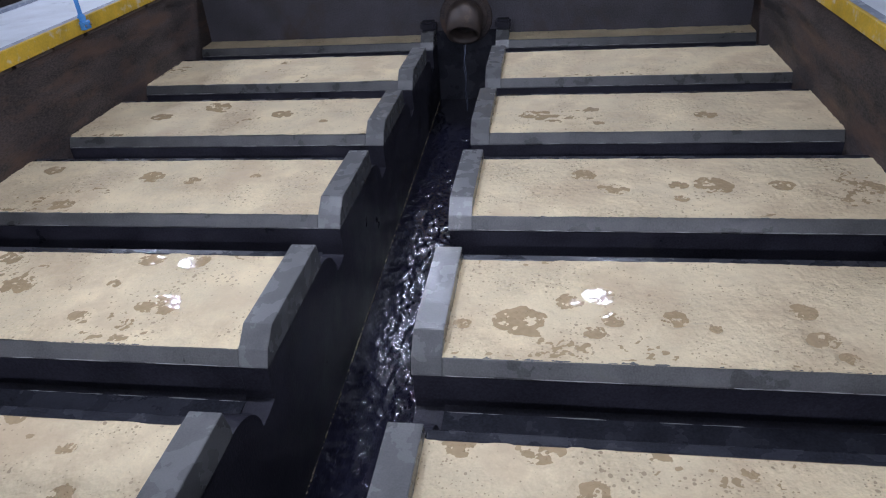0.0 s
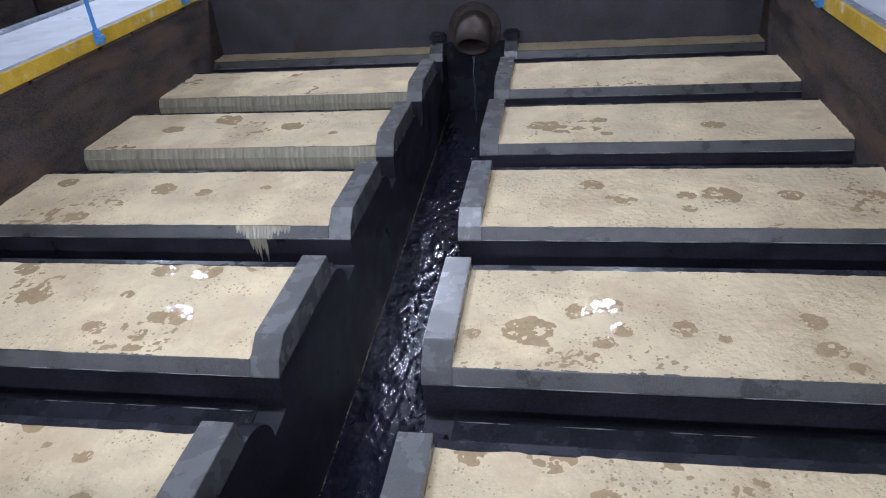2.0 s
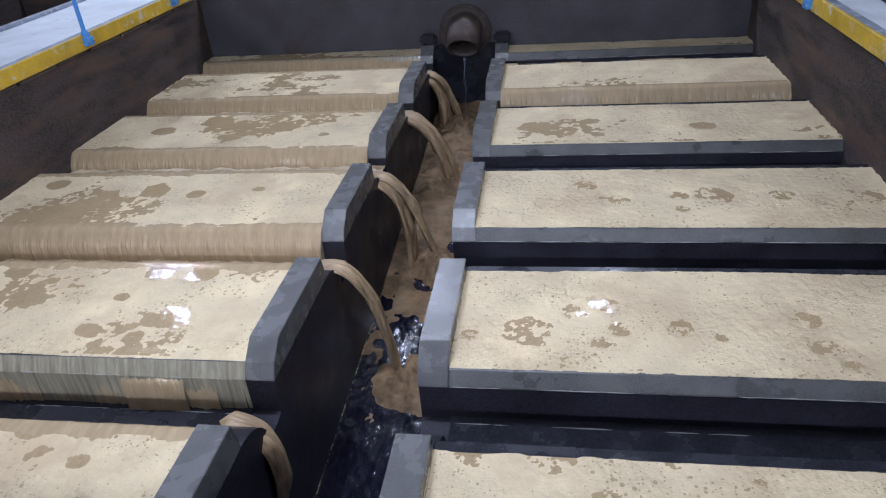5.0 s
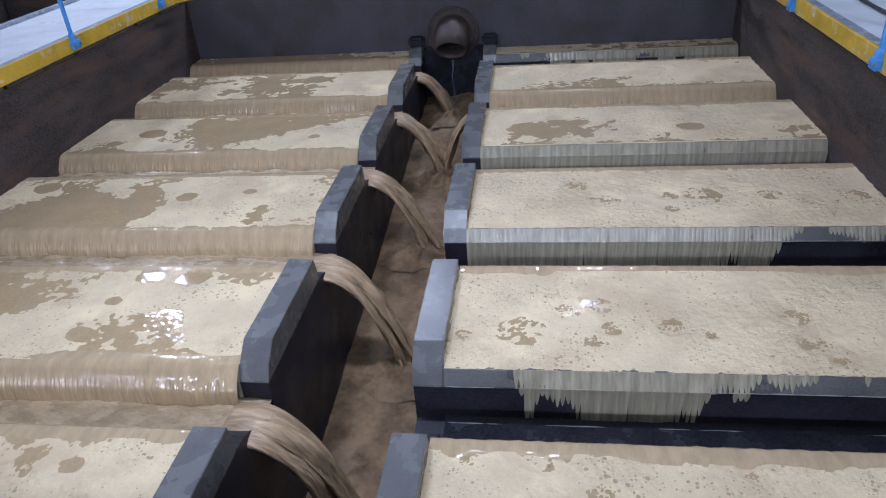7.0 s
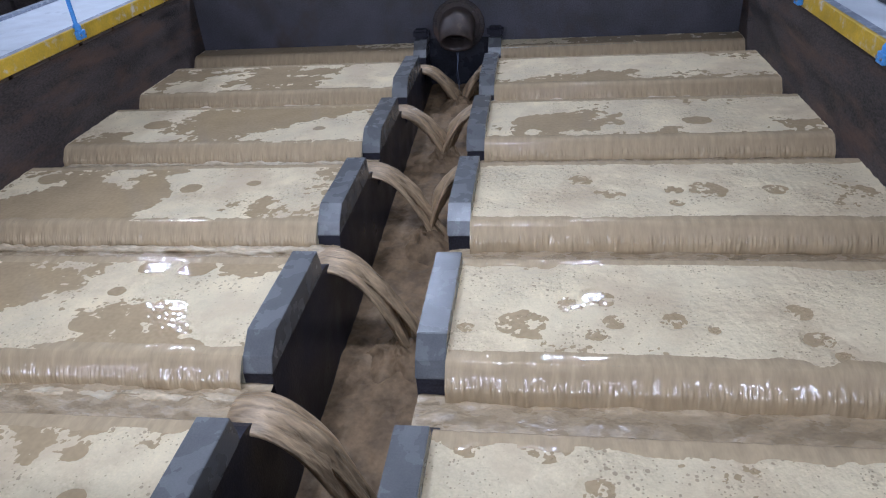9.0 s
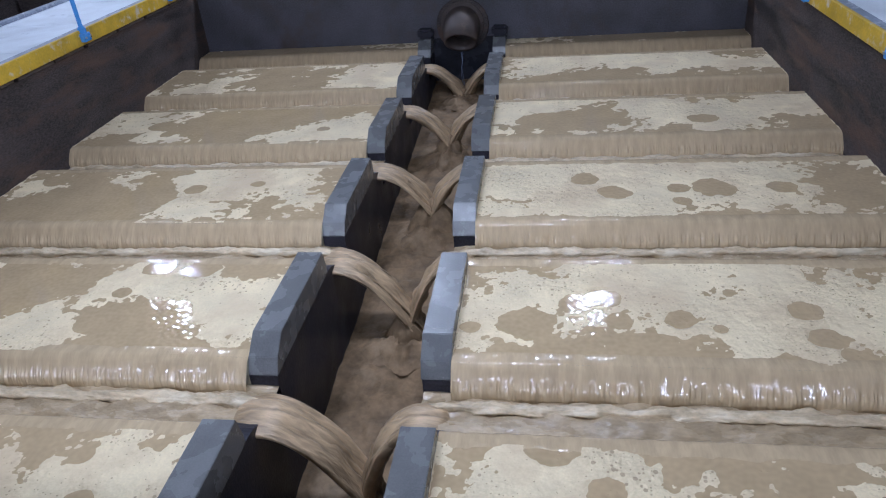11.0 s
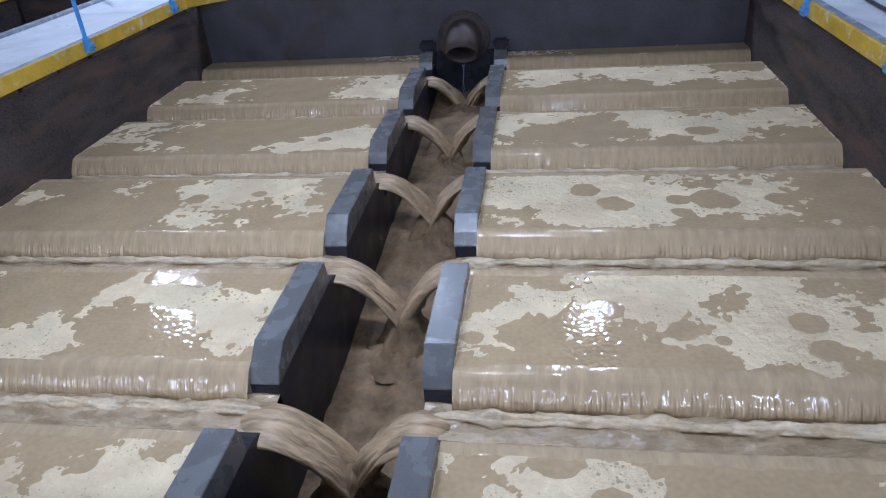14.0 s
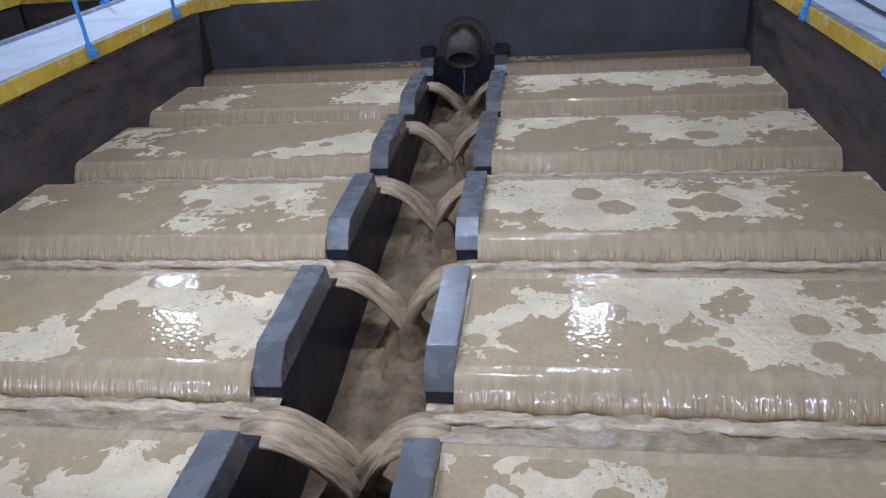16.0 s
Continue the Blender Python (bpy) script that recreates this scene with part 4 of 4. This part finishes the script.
END_L = [(0, 0.02), (2, 0.08), (4, 0.35), (6.5, 0.80), (9, 0.90), (16, 0.95)]
END_R = [(0, 0.02), (4, 0.05), (6.5, 0.30), (9, 0.75), (16, 0.93)]
bed(0, "L", WALL_L, LEFT_A, END_L)
bed(0, "R", RIGHT_B, WALL_R, END_R)
bed(1, "L", WALL_L, LEFT_A, FAR_L, [(1, -2.04, 8.13, 0.29), (1, -4.03, 8.11, 0.2), (-1, -3.06, 8.12, 0.68), (-1, -4.68, 8.18, 0.49)])
bed(1, "R", RIGHT_B, WALL_R, EARLY, [(1, -0.1, 8.25, 0.4), (1, 1.15, 8.21, 0.56), (1, 2.26, 8.08, 0.24), (-1, 0.67, 7.83, 0.49), (-1, 1.71, 7.82, 0.35)])
bed(2, "L", WALL_L, LEFT_A, FAR_L,
    [(1, -2.19, 6.51, 0.37), (1, -2.59, 6.22, 0.24), (1, -4.36, 6.4, 0.27), (-1, -3.61, 6.6, 0.59), (-1, -2.57, 6.96, 0.46), (-1, -4.46, 6.02, 0.32)],
    [(-4.18, 6.62, 0.11), (-3.64, 6.89, 0.15), (-2.81, 6.65, 0.1), (-2.31, 6.44, 0.06)])
bed(2, "R", RIGHT_B, WALL_R, EARLY,
    [(1, -0.16, 6.95, 0.29), (1, 0.96, 6.69, 0.37), (1, 1.58, 6.57, 0.31), (1, -0.44, 6.55, 0.11), (1, 2.2, 6.76, 0.25), (-1, 0.01, 6.44, 0.19), (-1, 0.45, 6.49, 0.21), (-1, 2.29, 6.36, 0.29), (-1, 1.17, 6.29, 0.15), (-1, 0.48, 6.9, 0.14)],
    [(-0.17, 6.52, 0.13), (0.38, 6.65, 0.07), (1.43, 6.46, 0.11), (0.44, 6.3, 0.05)])
bed(3, "L", WALL_L, LEFT_A, FAR_L,
    [(1, -2.88, 5.18, 0.48), (1, -2.5, 5.28, 0.32), (1, -3.72, 5.32, 0.23), (1, -3.01, 4.64, 0.3), (1, -2.05, 4.94, 0.15), (1, -4.63, 5.22, 0.18), (-1, -4.16, 4.76, 0.43), (-1, -2.37, 4.79, 0.25), (-1, -3.38, 5.43, 0.17), (-1, -3.79, 4.86, 0.32), (-1, -4.58, 4.66, 0.22)],
    [(-3.51, 5.13, 0.12), (-3.08, 5.07, 0.07), (-4.03, 4.62, 0.08), (-4.56, 5.28, 0.1), (-2.54, 5.16, 0.05)])
bed(3, "R", RIGHT_B, WALL_R, LATE,
    [(1, 0.09, 5.2, 0.37), (1, 0.51, 4.79, 0.29), (1, 0.97, 5.07, 0.38), (1, 1.63, 5.16, 0.25), (1, -0.47, 5.11, 0.12), (-1, -0.27, 4.9, 0.16), (-1, -0.01, 4.56, 0.17), (-1, 2.02, 5.05, 0.24), (-1, 2.19, 4.76, 0.23), (-1, 1.65, 4.5, 0.19), (-1, 1.1, 4.59, 0.16), (1, 2.49, 5.34, 0.12), (-1.7, 2.25, 4.95, 0.22)],
    [(0.27, 5.17, 0.11), (0.48, 4.93, 0.11), (0.97, 5.0, 0.08), (1.24, 5.0, 0.13), (1.73, 5.0, 0.08), (2.33, 4.96, 0.11), (0.96, 4.78, 0.06)])
bed(4, "L", WALL_L, LEFT_A, EARLY,
    [(1, -3.28, 3.05, 0.27), (1, -2.95, 3.63, 0.25), (1, -2.63, 3.86, 0.3), (1, -2.48, 3.37, 0.16), (1, -2.02, 3.38, 0.23), (1, -2.06, 3.03, 0.11), (-1, -3.56, 3.7, 0.35), (-1, -2.86, 3.12, 0.27), (-1, -2.16, 3.86, 0.25), (-1, -2.39, 2.96, 0.22), (-1, -3.85, 3.48, 0.22), (-1, -2.3, 3.51, 0.1)],
    [(-2.95, 3.14, 0.08), (-2.59, 3.08, 0.07), (-2.45, 3.3, 0.12), (-2.46, 3.8, 0.1), (-2.79, 3.82, 0.09), (-3.6, 3.47, 0.1), (-2.9, 3.51, 0.06), (-3.91, 3.81, 0.09)])
bed(4, "R", RIGHT_B, WALL_R, LATE,
    [(1, -0.29, 3.19, 0.23), (1, 0.24, 3.89, 0.26), (1, 0.76, 3.76, 0.28), (1, 0.96, 3.23, 0.34), (1, 1.42, 3.46, 0.25), (1, 1.66, 3.2, 0.17), (1, 1.24, 3.89, 0.17), (-1, -0.46, 3.95, 0.17), (-1, 0.21, 3.43, 0.2), (-1, 0.07, 3.0, 0.19), (-1, 0.93, 3.48, 0.15), (-1, 1.7, 3.83, 0.26), (-1, 1.35, 3.04, 0.2), (-1, 0.59, 3.02, 0.18), (-1, -0.13, 3.74, 0.15)],
    [(-0.15, 3.25, 0.15), (0.13, 3.43, 0.09), (0.3, 3.51, 0.09), (0.38, 3.27, 0.06), (0.71, 3.29, 0.08), (0.93, 3.21, 0.04), (1.44, 3.4, 0.09), (1.48, 3.14, 0.08), (0.27, 3.15, 0.06), (-0.49, 3.2, 0.05), (1.55, 3.0, 0.05)])
bed(5, "L", WALL_L, LEFT_A, EARLY,
    [(1, -2.04, 2.17, 0.21), (1, -2.44, 1.93, 0.11), (1, -2.1, 1.95, 0.17), (-1, -2.61, 2.18, 0.24), (-1, -1.92, 2.29, 0.09)],
    [(-2.33, 2.1, 0.05), (-2.2, 1.84, 0.07), (-2.76, 2.3, 0.06)])
bed(5, "R", RIGHT_B, WALL_R, LATE,
    [(1, -0.04, 2.15, 0.18), (1, -0.14, 2.31, 0.08), (1, 0.34, 2.14, 0.1), (-1, -0.43, 2.16, 0.16), (-1, 0.41, 2.34, 0.23), (-1, 0.96, 2.24, 0.36)],
    [(0.21, 2.04, 0.08), (-0.02, 2.28, 0.1), (0.9, 2.19, 0.03), (-0.39, 2.28, 0.08)])

overflow(0, "L", WALL_L, LEFT_A, [(0, 2.4), (0.5, 2.6), (1, 3.6)])
overflow(1, "L", WALL_L, LEFT_A, [(0, 1.3), (0.15, 1.4), (0.3, 1.0), (0.6, 0.5), (0.8, 0.1), (1, 0.1)])
overflow(2, "L", WALL_L, LEFT_A, [(0, 1.0), (0.08, 1.2), (0.2, 0.75), (0.4, 0.45), (0.7, 0.45), (0.9, 0.85), (1, 1.5)])
overflow(3, "L", WALL_L, LEFT_A, [(0, 3.7), (0.17, 3.5), (0.3, 3.2), (0.41, 2.4), (0.6, 2.1), (0.85, 1.75), (1, 2.1)], 0.25)
overflow(4, "L", WALL_L, LEFT_A, [(0, 2.9), (0.45, 3.4), (0.56, 3.7), (0.61, 3.9), (0.66, 4.1), (0.75, 3.6), (0.785, 2.45), (0.825, 2.35), (0.86, 3.1), (0.91, 3.4), (0.96, 4.0), (1, 4.3)])
overflow(0, "R", RIGHT_B, WALL_R, [(0, 7.2), (0.3, 6.6), (1, 6.4)])
overflow(1, "R", RIGHT_B, WALL_R, [(0, 2.9), (0.15, 2.4), (0.3, 2.8), (0.5, 3.2), (0.8, 3.0), (1, 2.9)], 0.35)
overflow(2, "R", RIGHT_B, WALL_R, [(0, 6.0), (0.5, 5.4), (1, 6.2)], 0.8)
overflow(3, "R", RIGHT_B, WALL_R, [(0, 6.0), (0.4, 5.9), (0.62, 6.2), (0.7, 6.6), (0.78, 7.0), (0.86, 6.75), (1, 6.5)], 0.55)
overflow(4, "R", RIGHT_B, WALL_R, [(0, 8.4), (0.05, 7.5), (0.1, 7.0), (0.15, 6.65), (0.27, 6.1), (0.33, 5.95), (0.40, 6.3), (0.5, 6.6), (0.55, 6.85), (0.8, 6.85), (1, 6.7)], 0.25)

for row, t0, t1 in ((0, 3.0, 4.6), (1, 2.0, 3.6), (2, 2.2, 3.8), (3, 2.8, 7.5), (4, 3.9, 9.5)):
    trough_water(row, "L", WALL_L, LEFT_A, t0, t1)
for row, t0, t1 in ((0, 7.0, 8.8), (1, 4.8, 7.0), (2, 6.4, 9.5), (3, 7.0, 10.2), (4, 6.4, 10.6)):
    trough_water(row, "R", RIGHT_B, WALL_R, t0, t1)

for row, t0 in ((0, 3.2), (1, 2.6), (2, 3.1), (3, 3.8), (4, 4.7)):
    splash(row, t0 + 0.45)
    jet(row, "L", t0, t0 + 0.9, 0.085, 0.60, 1.0, 0.035, rest=14, seed=1, settle=-9)
    jet(row, "L", t0 + 1.2, t0 + 2.6, 0.165, 0.72, 0.97, 0.05, rest=11, seed=2, relax=4.5)
for row, t0 in ((0, 7.0), (1, 5.8), (2, 7.2), (3, 9.4), (4, 9.7)):
    jet(row, "R", t0, t0 + 1.2, 0.12, 0.57, 0.98, 0.045, rest=8, seed=3)
    jet(row, "R", t0 + 1.5, t0 + 3.0, 0.155, 0.59, 0.95, 0.046, seed=4)
for row, t0 in ((0, 9.2), (1, 8.2), (2, 9.5), (3, 10.3), (4, 10.6)):
    plume(row, t0, t0 + 1.0)
for row, tl, tr in ((1, 2.6, 4.6), (2, 2.4, 5.4), (3, 2.9, 5.6), (4, 3.2, 5.8), (5, 4.2, 5.7)):
    rim_flow(row, "L", WALL_L, LEFT_A, tl)
    rim_flow(row, "R", RIGHT_B, WALL_R, tr)
channel()


def motions():
    for thing, rows in MOVES:
        walk(thing, rows)


motions()
